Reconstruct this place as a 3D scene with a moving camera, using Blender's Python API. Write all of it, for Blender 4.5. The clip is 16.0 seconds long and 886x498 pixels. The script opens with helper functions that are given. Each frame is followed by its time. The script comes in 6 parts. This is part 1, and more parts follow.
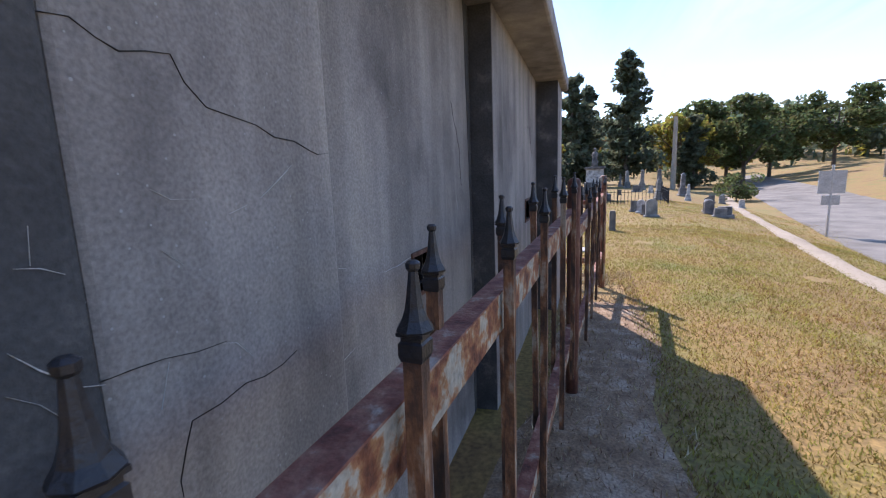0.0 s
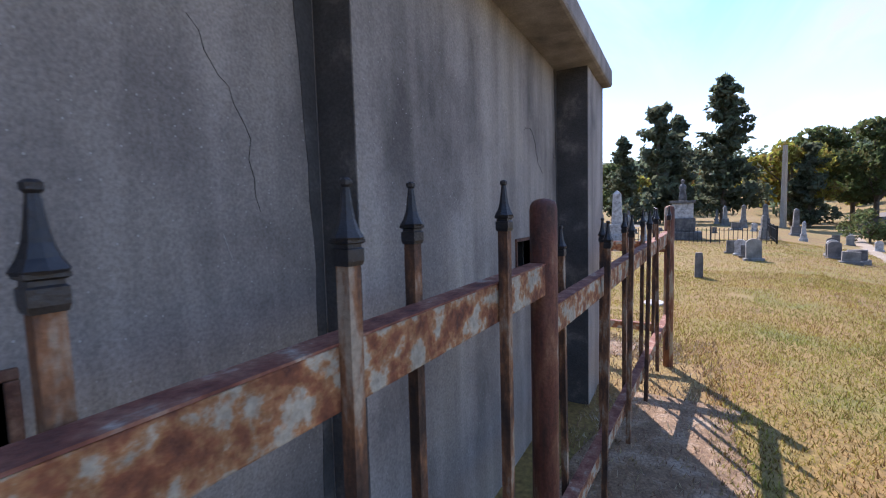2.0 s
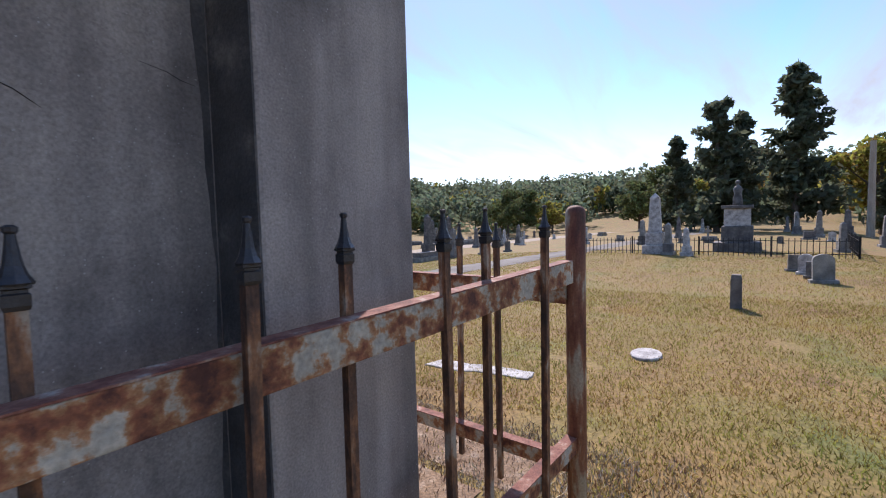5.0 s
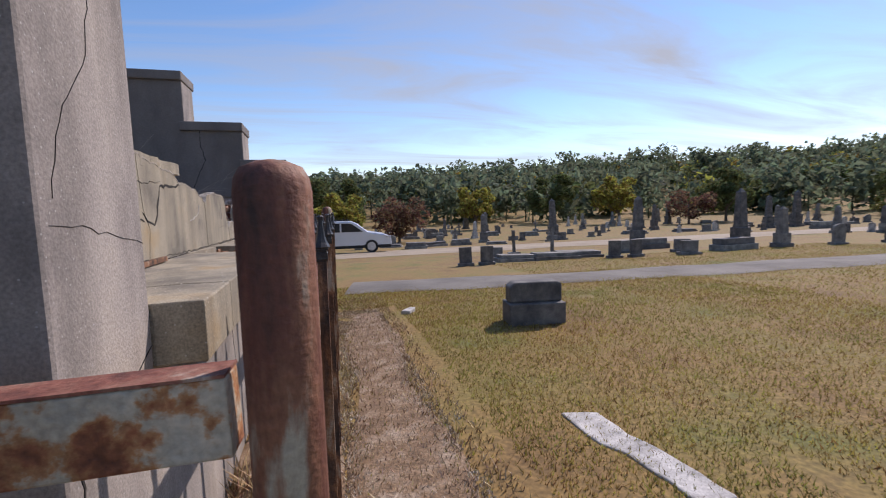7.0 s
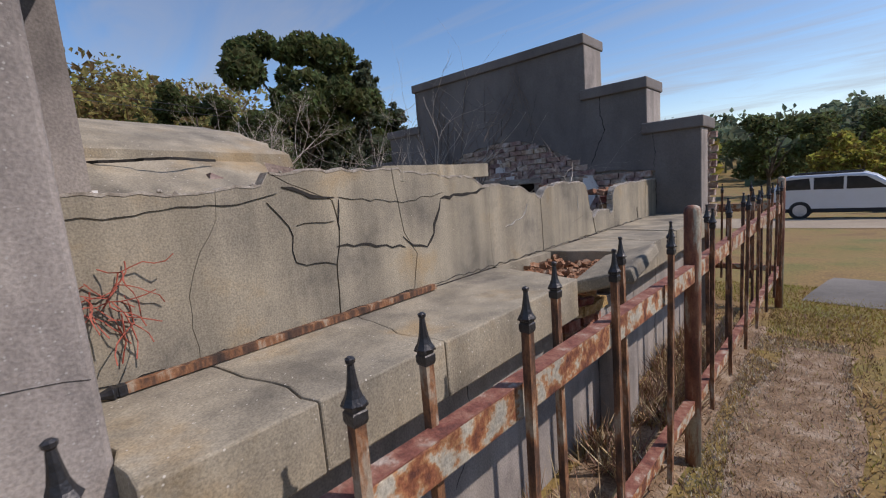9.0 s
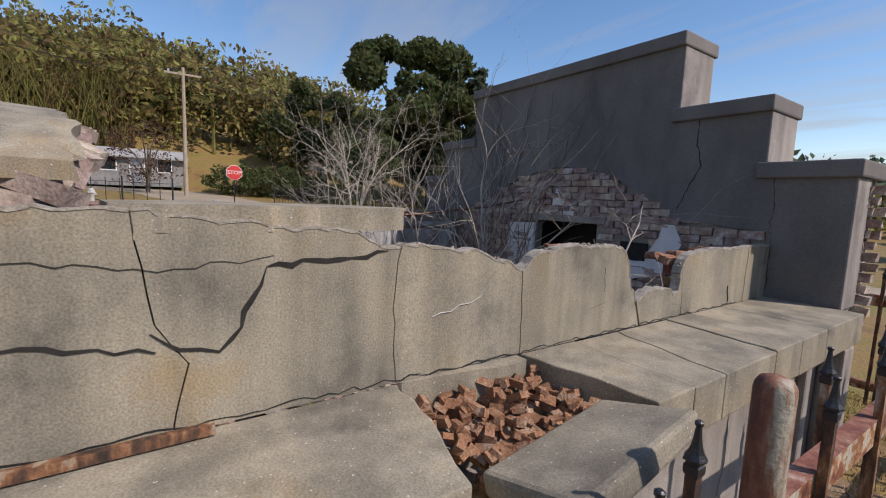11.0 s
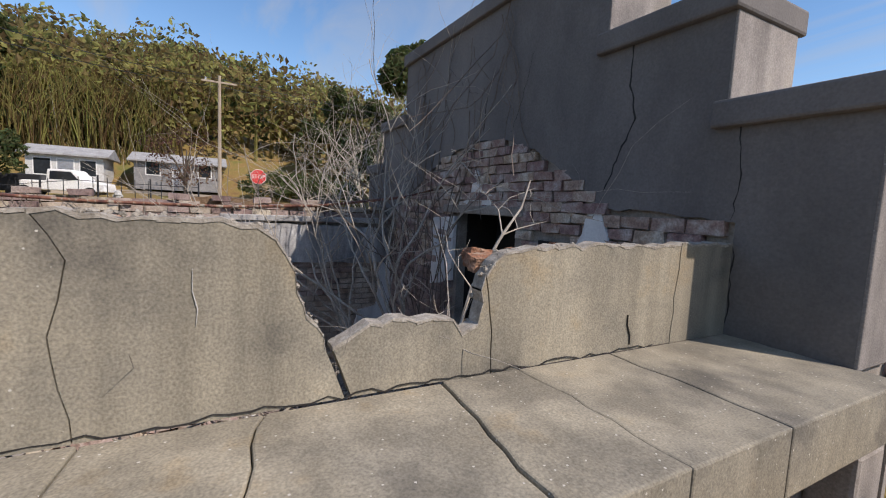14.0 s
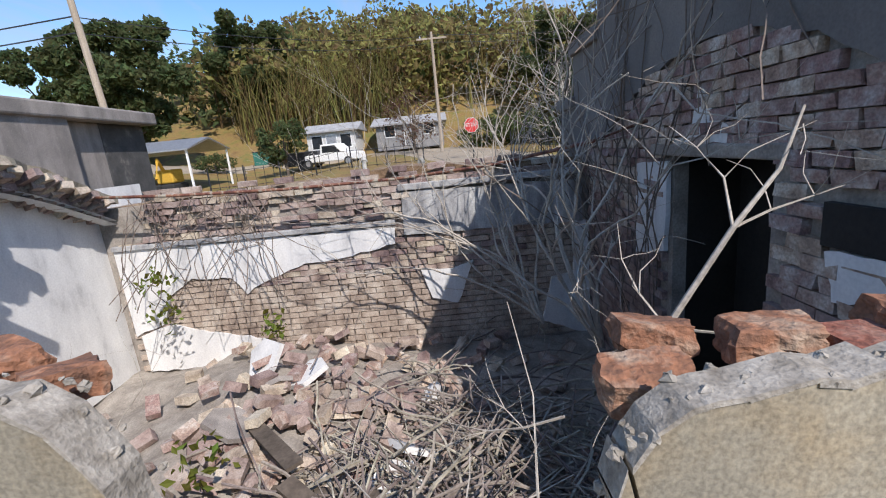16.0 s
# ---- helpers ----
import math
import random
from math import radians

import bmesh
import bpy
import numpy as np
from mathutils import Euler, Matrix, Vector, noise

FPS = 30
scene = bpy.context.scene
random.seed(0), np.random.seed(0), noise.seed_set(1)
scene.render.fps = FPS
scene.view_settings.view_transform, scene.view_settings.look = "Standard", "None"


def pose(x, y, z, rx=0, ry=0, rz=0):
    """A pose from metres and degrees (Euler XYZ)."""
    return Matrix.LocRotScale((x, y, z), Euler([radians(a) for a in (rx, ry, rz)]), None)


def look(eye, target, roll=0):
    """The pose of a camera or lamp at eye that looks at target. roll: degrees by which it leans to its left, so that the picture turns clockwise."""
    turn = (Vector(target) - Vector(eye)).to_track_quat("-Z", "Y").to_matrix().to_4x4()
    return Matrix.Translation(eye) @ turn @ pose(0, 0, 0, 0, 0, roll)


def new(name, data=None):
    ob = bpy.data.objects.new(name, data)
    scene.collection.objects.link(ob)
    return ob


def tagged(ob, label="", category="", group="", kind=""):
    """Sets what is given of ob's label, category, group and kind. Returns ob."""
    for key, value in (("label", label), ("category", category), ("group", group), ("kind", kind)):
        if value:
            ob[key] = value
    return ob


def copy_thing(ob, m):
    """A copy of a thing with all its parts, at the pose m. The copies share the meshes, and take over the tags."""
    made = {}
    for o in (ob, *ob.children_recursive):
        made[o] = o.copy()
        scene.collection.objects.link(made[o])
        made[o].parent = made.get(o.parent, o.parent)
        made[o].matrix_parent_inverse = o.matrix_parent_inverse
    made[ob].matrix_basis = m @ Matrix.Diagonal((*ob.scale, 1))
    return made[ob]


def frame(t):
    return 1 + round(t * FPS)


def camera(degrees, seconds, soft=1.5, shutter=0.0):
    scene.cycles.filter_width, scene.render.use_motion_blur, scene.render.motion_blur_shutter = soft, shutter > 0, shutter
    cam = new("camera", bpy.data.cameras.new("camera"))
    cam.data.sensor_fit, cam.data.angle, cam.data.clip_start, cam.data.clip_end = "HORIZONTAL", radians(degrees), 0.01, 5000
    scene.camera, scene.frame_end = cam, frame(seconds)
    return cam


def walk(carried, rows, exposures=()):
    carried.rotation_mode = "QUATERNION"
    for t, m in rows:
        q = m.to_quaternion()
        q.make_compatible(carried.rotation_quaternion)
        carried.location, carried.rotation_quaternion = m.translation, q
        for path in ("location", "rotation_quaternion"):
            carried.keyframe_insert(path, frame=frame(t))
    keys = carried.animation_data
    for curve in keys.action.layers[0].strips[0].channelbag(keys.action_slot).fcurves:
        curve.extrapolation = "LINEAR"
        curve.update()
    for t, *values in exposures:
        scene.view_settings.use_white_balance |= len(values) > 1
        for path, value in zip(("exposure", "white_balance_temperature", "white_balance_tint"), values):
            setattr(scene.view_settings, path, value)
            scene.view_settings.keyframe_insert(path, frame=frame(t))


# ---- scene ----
cam = camera(91.1, 16.0, soft=1.1, shutter=0.08)
PATH = [
    (0, (-5.133, 0.886, 1.389), (-3.26, 1.513, 1.07), -2.1),
    (0.5, (-4.828, 0.785, 1.414), (-3.149, 1.826, 1.104), -2.6),
    (1, (-4.491, 0.66, 1.399), (-2.92, 1.868, 1.128), -1.0),
    (1.5, (-4.098, 0.676, 1.375), (-2.399, 1.717, 1.207), -0.2),
    (2, (-3.655, 0.626, 1.327), (-1.905, 1.584, 1.176), -1.6),
    (2.5, (-3.244, 0.59, 1.33), (-1.472, 1.507, 1.185), -1.3),
    (3, (-2.845, 0.499, 1.342), (-1.047, 1.364, 1.203), -3.3),
    (3.5, (-2.455, 0.333, 1.338), (-0.68, 1.245, 1.202), -3.1),
    (4, (-2.082, 0.275, 1.287), (-0.324, 1.218, 1.158), -0.6),
    (4.2, (-1.937, 0.251, 1.299), (-0.183, 1.203, 1.169), -1.2),
    (6.5, (0.093, 0.042, 1.306), (1.037, 1.8, 1.163), 0.3),
    (7, (0.466, 0.238, 1.307), (0.991, 2.16, 1.128), -1.7),
    (7.5, (0.742, 0.456, 1.333), (0.521, 2.427, 1.08), -2.8),
    (8, (0.91, 0.797, 1.318), (0.324, 2.684, 1.009), -3.5),
    (8.5, (1.015, 1.123, 1.372), (0.114, 2.88, 1.054), -5.2),
    (9, (1.009, 1.499, 1.54), (-0.324, 2.964, 1.263), -4.8),
    (9.5, (0.895, 1.83, 1.684), (-0.572, 3.17, 1.453), 0.2),
    (12, (0.723, 3.517, 1.691), (-0.946, 4.598, 1.472), 1.2),
    (12.5, (0.608, 3.858, 1.66), (-1.055, 4.951, 1.456), 1.8),
    (13, (0.609, 4.108, 1.654), (-1.046, 5.212, 1.444), 0.7),
    (13.5, (0.663, 4.349, 1.602), (-1.043, 5.373, 1.403), 2.0),
    (14, (0.578, 4.648, 1.549), (-1.171, 5.599, 1.355), 2.7),
    (14.5, (0.403, 4.93, 1.554), (-1.435, 5.689, 1.335), 1.7),
    (15, (0.261, 5.079, 1.614), (-1.706, 5.347, 1.368), 0.6),
    (15.5, (0.121, 5.156, 1.686), (-1.859, 5.145, 1.403), -1.7),
    (16, (-0.063, 5.183, 1.689), (-2.01, 5.155, 1.232), -5.8),
]
EXPOSURES = [(0, 1.22, 6500, 25), (2.5, 1.13, 6500, 25), (4.2, 0.88, 6550, 25), (6.5, 0.26, 6900, 25), (7.5, 0.12, 6900, 24), (9, 0.0, 6850, 21), (12, 0.2, 7100, 19), (14.5, 0.32, 6950, 17), (16, 0.48, 6500, 15)]
walk(cam, [(t, look(e, g, r)) for t, e, g, r in PATH], EXPOSURES)
# ---- light ----
SUN_DIR = Vector((0.858, 0.513, 0.0)).normalized()
SUN_EL = radians(45.5)
to_sun = Vector((SUN_DIR.x * math.cos(SUN_EL), SUN_DIR.y * math.cos(SUN_EL), math.sin(SUN_EL)))
sun = new("sun", bpy.data.lights.new("sun", "SUN"))
sun.data.energy, sun.data.angle, sun.data.color = 3.7, radians(0.6), (1.0, 0.955, 0.89)
sun.matrix_world = look(to_sun * 50, (0, 0, 0))

world = bpy.data.worlds.new("sky")
scene.world = world
world.use_nodes = True
wn, wl = world.node_tree.nodes, world.node_tree.links
wn.clear()
sky = wn.new("ShaderNodeTexSky")
sky.sky_type, sky.sun_disc = "NISHITA", False
sky.sun_elevation, sky.sun_rotation = SUN_EL, math.atan2(SUN_DIR.x, SUN_DIR.y)
sky.air_density, sky.dust_density, sky.ozone_density = 1.0, 0.1, 1.6
wcoord = wn.new("ShaderNodeTexCoord")
wsep = wn.new("ShaderNodeSeparateXYZ")
wl.new(wcoord.outputs["Generated"], wsep.inputs[0])
wadd = wn.new("ShaderNodeMath")
wadd.operation = "ADD"
wadd.inputs[1].default_value = 0.12
wl.new(wsep.outputs["Z"], wadd.inputs[0])
wdiv = wn.new("ShaderNodeVectorMath")
wdiv.operation = "DIVIDE"
wcmb = wn.new("ShaderNodeCombineXYZ")
for k in range(3):
    wl.new(wadd.outputs[0], wcmb.inputs[k])
wl.new(wcoord.outputs["Generated"], wdiv.inputs[0])
wl.new(wcmb.outputs[0], wdiv.inputs[1])
wmap = wn.new("ShaderNodeMapping")
wmap.inputs["Rotation"].default_value = (0, 0, 0.5)
wmap.inputs["Scale"].default_value = (0.45, 1.5, 0.2)
wl.new(wdiv.outputs[0], wmap.inputs[0])
wnoise = wn.new("ShaderNodeTexNoise")
wnoise.inputs["Scale"].default_value, wnoise.inputs["Detail"].default_value = 1.1, 9
wnoise.inputs["Roughness"].default_value, wnoise.inputs["Distortion"].default_value = 0.6, 0.7
wl.new(wmap.outputs[0], wnoise.inputs["Vector"])
wramp = wn.new("ShaderNodeValToRGB")
wramp.color_ramp.elements[0].position, wramp.color_ramp.elements[1].position = 0.44, 0.76
wramp.color_ramp.elements[1].color = (0.85, 0.85, 0.85, 1)
wtilt = wn.new("ShaderNodeMath")
wtilt.operation, wtilt.inputs[1].default_value = "MULTIPLY_ADD", 0.06
wl.new(wsep.outputs["X"], wtilt.inputs[0])
wl.new(wnoise.outputs[0], wtilt.inputs[2])
wl.new(wtilt.outputs[0], wramp.inputs[0])
wmix = wn.new("ShaderNodeMix")
wmix.data_type = "RGBA"
wl.new(wramp.outputs[0], wmix.inputs["Factor"])
wsat = wn.new("ShaderNodeHueSaturation")
wsat.inputs["Saturation"].default_value = 1.22
wl.new(sky.outputs[0], wsat.inputs["Color"])
wl.new(wsat.outputs[0], wmix.inputs["A"])
wmix.inputs["B"].default_value = (2.6, 2.85, 3.05, 1)
wbg = wn.new("ShaderNodeBackground")
wbg.inputs["Strength"].default_value = 0.15
wl.new(wmix.outputs["Result"], wbg.inputs["Color"])
wout = wn.new("ShaderNodeOutputWorld")
wl.new(wbg.outputs[0], wout.inputs["Surface"])


# ---- materials ----
def mat(name, cols, big=2.0, fine=60.0, rough=0.9, bump=0.25, metal=0.0, rnd="", spread=0.25, speck=None, stops=None, fine_amt=0.25, stretch=None, specks_scale=45.0, streak=0.0):
    """A surface of two noises: blotches between cols, grain and relief; rnd varies it from piece to piece."""
    m = bpy.data.materials.new(name)
    m.use_nodes = True
    n, l = m.node_tree.nodes, m.node_tree.links
    b = n["Principled BSDF"]
    geo = n.new("ShaderNodeNewGeometry")
    vec = geo.outputs["Position"]
    if stretch:
        mp = n.new("ShaderNodeMapping")
        mp.inputs["Scale"].default_value = stretch
        l.new(vec, mp.inputs[0])
        vec = mp.outputs[0]
    n1 = n.new("ShaderNodeTexNoise")
    n1.inputs["Scale"].default_value, n1.inputs["Detail"].default_value, n1.inputs["Roughness"].default_value = big, 8, 0.62
    l.new(vec, n1.inputs["Vector"])
    ramp = n.new("ShaderNodeValToRGB")
    els = ramp.color_ramp.elements
    stops = stops or [0.32 + 0.36 * k / max(1, len(cols) - 1) for k in range(len(cols))]
    while len(els) < len(cols):
        els.new(0.5)
    for e, c, s in zip(els, cols, stops):
        e.position, e.color = s, (*c, 1)
    l.new(n1.outputs[0], ramp.inputs[0])
    n2 = n.new("ShaderNodeTexNoise")
    n2.inputs["Scale"].default_value, n2.inputs["Detail"].default_value = fine, 5
    l.new(geo.outputs["Position"], n2.inputs["Vector"])
    rng_ = n.new("ShaderNodeMapRange")
    rng_.inputs["From Min"].default_value, rng_.inputs["From Max"].default_value = 0.25, 0.75
    rng_.inputs["To Min"].default_value, rng_.inputs["To Max"].default_value = 1 - fine_amt, 1 + fine_amt
    l.new(n2.outputs[0], rng_.inputs["Value"])
    val = rng_.outputs[0]
    if rnd:
        src = n.new("ShaderNodeObjectInfo").outputs["Random"] if rnd == "object" else geo.outputs["Random Per Island"]
        r2 = n.new("ShaderNodeMapRange")
        r2.inputs["To Min"].default_value, r2.inputs["To Max"].default_value = 1 - spread, 1 + spread
        l.new(src, r2.inputs["Value"])
        mul = n.new("ShaderNodeMath")
        mul.operation = "MULTIPLY"
        l.new(val, mul.inputs[0])
        l.new(r2.outputs[0], mul.inputs[1])
        val = mul.outputs[0]
    if streak:
        ms = n.new("ShaderNodeMapping")
        ms.inputs["Scale"].default_value = (7, 7, 0.55)
        l.new(geo.outputs["Position"], ms.inputs[0])
        n3 = n.new("ShaderNodeTexNoise")
        n3.inputs["Scale"].default_value, n3.inputs["Detail"].default_value = 1.0, 6
        l.new(ms.outputs[0], n3.inputs["Vector"])
        r4 = n.new("ShaderNodeMapRange")
        r4.inputs["From Min"].default_value, r4.inputs["From Max"].default_value = 0.38, 0.62
        r4.inputs["To Min"].default_value, r4.inputs["To Max"].default_value = 1 - streak, 1.1
        l.new(n3.outputs[0], r4.inputs["Value"])
        m4 = n.new("ShaderNodeMath")
        m4.operation = "MULTIPLY"
        l.new(val, m4.inputs[0])
        l.new(r4.outputs[0], m4.inputs[1])
        val = m4.outputs[0]
    hsv = n.new("ShaderNodeHueSaturation")
    l.new(ramp.outputs[0], hsv.inputs["Color"])
    l.new(val, hsv.inputs["Value"])
    col = hsv.outputs[0]
    if rnd:
        r3 = n.new("ShaderNodeMapRange")
        r3.inputs["To Min"].default_value, r3.inputs["To Max"].default_value = 0.5 - 0.03 * spread / 0.25, 0.5 + 0.03 * spread / 0.25
        l.new(src, r3.inputs["Value"])
        l.new(r3.outputs[0], hsv.inputs["Hue"])
    if speck:
        v = n.new("ShaderNodeTexVoronoi")
        v.inputs["Scale"].default_value = specks_scale
        l.new(geo.outputs["Position"], v.inputs["Vector"])
        lt = n.new("ShaderNodeMath")
        lt.operation = "LESS_THAN"
        lt.inputs[1].default_value = 0.13
        l.new(v.outputs["Distance"], lt.inputs[0])
        gt = n.new("ShaderNodeSeparateColor")
        l.new(v.outputs["Color"], gt.inputs[0])
        ok = n.new("ShaderNodeMath")
        ok.operation = "GREATER_THAN"
        ok.inputs[1].default_value = 0.64
        l.new(gt.outputs[0], ok.inputs[0])
        both = n.new("ShaderNodeMath")
        both.operation = "MULTIPLY"
        l.new(lt.outputs[0], both.inputs[0])
        l.new(ok.outputs[0], both.inputs[1])
        mx = n.new("ShaderNodeMix")
        mx.data_type = "RGBA"
        l.new(both.outputs[0], mx.inputs["Factor"])
        l.new(col, mx.inputs["A"])
        mx.inputs["B"].default_value = (*speck, 1)
        col = mx.outputs["Result"]
    l.new(col, b.inputs["Base Color"])
    b.inputs["Roughness"].default_value, b.inputs["Metallic"].default_value = rough, metal
    if bump:
        bp = n.new("ShaderNodeBump")
        bp.inputs["Strength"].default_value, bp.inputs["Distance"].default_value = bump, 0.006
        ad = n.new("ShaderNodeMath")
        ad.operation = "ADD"
        l.new(n1.outputs[0], ad.inputs[0])
        l.new(n2.outputs[0], ad.inputs[1])
        l.new(ad.outputs[0], bp.inputs["Height"])
        l.new(bp.outputs[0], b.inputs["Normal"])
    return m


def leaf_mat(name, c1, c2):
    m = mat(name, [c1, c2], big=0.9, fine=3.0, rough=0.7, bump=0, rnd="island", spread=0.4)
    n, l = m.node_tree.nodes, m.node_tree.links
    b = n["Principled BSDF"]
    b.inputs["Specular IOR Level"].default_value = 0.2
    tl = n.new("ShaderNodeBsdfTranslucent")
    l.new(b.inputs["Base Color"].links[0].from_socket, tl.inputs["Color"])
    mx = n.new("ShaderNodeMixShader")
    mx.inputs[0].default_value = 0.55
    l.new(b.outputs[0], mx.inputs[1])
    l.new(tl.outputs[0], mx.inputs[2])
    l.new(mx.outputs[0], n["Material Output"].inputs["Surface"])
    return m


STUCCO = mat("stucco", [(0.15, 0.136, 0.127), (0.25, 0.226, 0.208), (0.315, 0.285, 0.258), (0.37, 0.33, 0.285)], big=2.3, fine=140, bump=0.3, stretch=(1, 1, 0.7), stops=[0.32, 0.44, 0.55, 0.7], fine_amt=0.26, streak=0.26, speck=(0.36, 0.35, 0.33), specks_scale=60)
CONCRETE = mat("worn_concrete", [(0.15, 0.137, 0.112), (0.255, 0.23, 0.178), (0.315, 0.28, 0.21), (0.32, 0.245, 0.145)], big=2.6, fine=170, bump=0.22, speck=(0.52, 0.49, 0.43), stops=[0.32, 0.44, 0.57, 0.7], fine_amt=0.34, streak=0.26, specks_scale=50)
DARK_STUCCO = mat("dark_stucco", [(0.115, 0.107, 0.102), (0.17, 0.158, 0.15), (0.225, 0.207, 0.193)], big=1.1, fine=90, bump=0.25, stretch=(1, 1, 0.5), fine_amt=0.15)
BLACK_STAIN_SHADE = mat("blackened_stucco", [(0.045, 0.045, 0.045), (0.08, 0.078, 0.075), (0.22, 0.20, 0.18)], big=5, fine=110, bump=0.5, stops=[0.3, 0.55, 0.72])
CRACK = mat("crack_shadow", [(0.012, 0.011, 0.01), (0.03, 0.027, 0.024)], big=20, fine=200, bump=0)
RIM = mat("chipped_edge", [(0.2, 0.175, 0.14), (0.43, 0.395, 0.34)], big=30, fine=160, bump=0.5)
PATCH = mat("pale_filler", [(0.5, 0.49, 0.46), (0.62, 0.6, 0.57)], big=20, fine=200, bump=0.2)
BRICK = mat("old_brick", [(0.19, 0.13, 0.11), (0.33, 0.225, 0.185), (0.42, 0.34, 0.29), (0.56, 0.52, 0.48)], stops=[0.3, 0.45, 0.56, 0.7], big=11, fine=90, bump=0.8, rnd="object", spread=0.24, fine_amt=0.35)
BRICK_GREY = mat("lime_washed_brick", [(0.2, 0.145, 0.12), (0.38, 0.3, 0.25), (0.5, 0.43, 0.37)], big=6, fine=80, bump=0.7, rnd="object", spread=0.3, fine_amt=0.3)
BRICK_MIX = mat("broken_brick", [(0.13, 0.068, 0.045), (0.27, 0.12, 0.067), (0.36, 0.265, 0.195)], big=14, fine=110, bump=0.9, rnd="island", spread=0.4, fine_amt=0.4)
MORTAR = mat("mortar", [(0.2, 0.175, 0.15), (0.38, 0.345, 0.3)], big=6, fine=70, bump=0.6)
DARK_RUST = mat("dark_rust", [(0.045, 0.025, 0.018), (0.12, 0.055, 0.035), (0.2, 0.12, 0.08)], big=16, fine=100, bump=0.5)
VINE = mat("dark_vine", [(0.1, 0.078, 0.062), (0.24, 0.19, 0.155)], big=7, fine=60, bump=0.2)
PLASTER = mat("white_plaster", [(0.34, 0.34, 0.34), (0.62, 0.62, 0.61), (0.74, 0.74, 0.72)], big=3.2, fine=60, bump=0.15, stops=[0.25, 0.42, 0.6], stretch=(1, 1, 0.4), fine_amt=0.1)
GREY_PLASTER = mat("grey_plaster", [(0.14, 0.14, 0.145), (0.33, 0.33, 0.33), (0.55, 0.55, 0.53)], big=5, fine=70, bump=0.25, stretch=(1, 1, 0.35), fine_amt=0.2)
RUST = mat("rusted_rail_paint", [(0.09, 0.03, 0.02), (0.24, 0.085, 0.04), (0.36, 0.18, 0.08), (0.42, 0.38, 0.3), (0.36, 0.35, 0.3)], big=22, fine=90, rough=0.75, bump=0.5, stops=[0.34, 0.44, 0.5, 0.55, 0.66], fine_amt=0.3, stretch=(0.7, 0.7, 0.7), streak=0.2)
RUST_TOP = mat("red_primer", [(0.09, 0.032, 0.025), (0.2, 0.07, 0.048), (0.27, 0.13, 0.09), (0.4, 0.33, 0.27)], stops=[0.32, 0.46, 0.58, 0.68], big=18, fine=120, rough=0.8, bump=0.35)
POST_PAINT = mat("rusted_post_paint", [(0.05, 0.026, 0.02), (0.14, 0.05, 0.035), (0.24, 0.11, 0.065), (0.36, 0.33, 0.26)], big=12, fine=110, rough=0.7, bump=0.35, stretch=(1, 1, 0.22), stops=[0.33, 0.44, 0.53, 0.6])
PICKET = mat("picket_rust", [(0.035, 0.022, 0.017), (0.1, 0.05, 0.03), (0.24, 0.11, 0.05), (0.34, 0.28, 0.21)], big=20, fine=120, rough=0.75, bump=0.4, stretch=(1, 1, 0.3), stops=[0.36, 0.47, 0.55, 0.63])
BLACK_IRON = mat("black_iron", [(0.012, 0.013, 0.016), (0.03, 0.03, 0.034)], big=30, fine=180, rough=0.38, bump=0.25)
# Near-black colour standing in for the shade inside vents, doorway and niche.
DARK_HOLE = mat("painted_hole_shade", [(0.015, 0.013, 0.011), (0.03, 0.026, 0.022)], big=4, fine=40, bump=0.3)
GROUND = mat("lawn", [(0.15, 0.085, 0.034), (0.225, 0.145, 0.048), (0.19, 0.145, 0.04), (0.115, 0.13, 0.03)], big=0.75, fine=34, bump=0.35, stops=[0.3, 0.45, 0.58, 0.7], fine_amt=0.5)
BARE = mat("dry_litter", [(0.13, 0.08, 0.045), (0.22, 0.145, 0.085), (0.34, 0.27, 0.2)], big=7, fine=70, bump=0.9, fine_amt=0.5)
ASPHALT = mat("worn_asphalt", [(0.1, 0.092, 0.08), (0.16, 0.148, 0.13), (0.21, 0.195, 0.17)], big=0.9, fine=60, bump=0.3)
GRAVEL = mat("pale_gravel", [(0.27, 0.22, 0.16), (0.36, 0.30, 0.22)], big=0.6, fine=20, bump=0.3)
GRANITE = mat("dark_granite", [(0.05, 0.05, 0.052), (0.11, 0.105, 0.1), (0.2, 0.19, 0.17)], big=5, fine=120, rough=0.7, bump=0.2)
STONE = mat("grey_headstone", [(0.09, 0.088, 0.083), (0.17, 0.165, 0.155), (0.26, 0.25, 0.23)], big=4, fine=90, bump=0.25, rnd="object", spread=0.35)
MARBLE = mat("pale_marble", [(0.2, 0.195, 0.185), (0.42, 0.41, 0.39), (0.6, 0.59, 0.56)], big=7, fine=80, bump=0.3)
BARK = mat("bark", [(0.07, 0.055, 0.042), (0.15, 0.12, 0.095)], big=6, fine=40, bump=0.6)
TWIG = mat("pale_twig", [(0.32, 0.28, 0.23), (0.52, 0.47, 0.4)], big=9, fine=80, bump=0.3)
DARK_TWIG = mat("dark_twig", [(0.17, 0.14, 0.115), (0.4, 0.35, 0.3)], big=7, fine=60, bump=0.3, rnd="island", spread=0.4)
BLADE = leaf_mat("grass_blade", (0.32, 0.21, 0.07), (0.19, 0.19, 0.045))
LITTER = mat("dead_grass", [(0.2, 0.11, 0.05), (0.36, 0.24, 0.14), (0.5, 0.42, 0.33)], big=6, fine=30, bump=0, rnd="island", spread=0.35)
STRAW = mat("pale_straw", [(0.28, 0.2, 0.13), (0.46, 0.39, 0.31), (0.6, 0.55, 0.48)], big=8, fine=30, bump=0, rnd="island", spread=0.4)
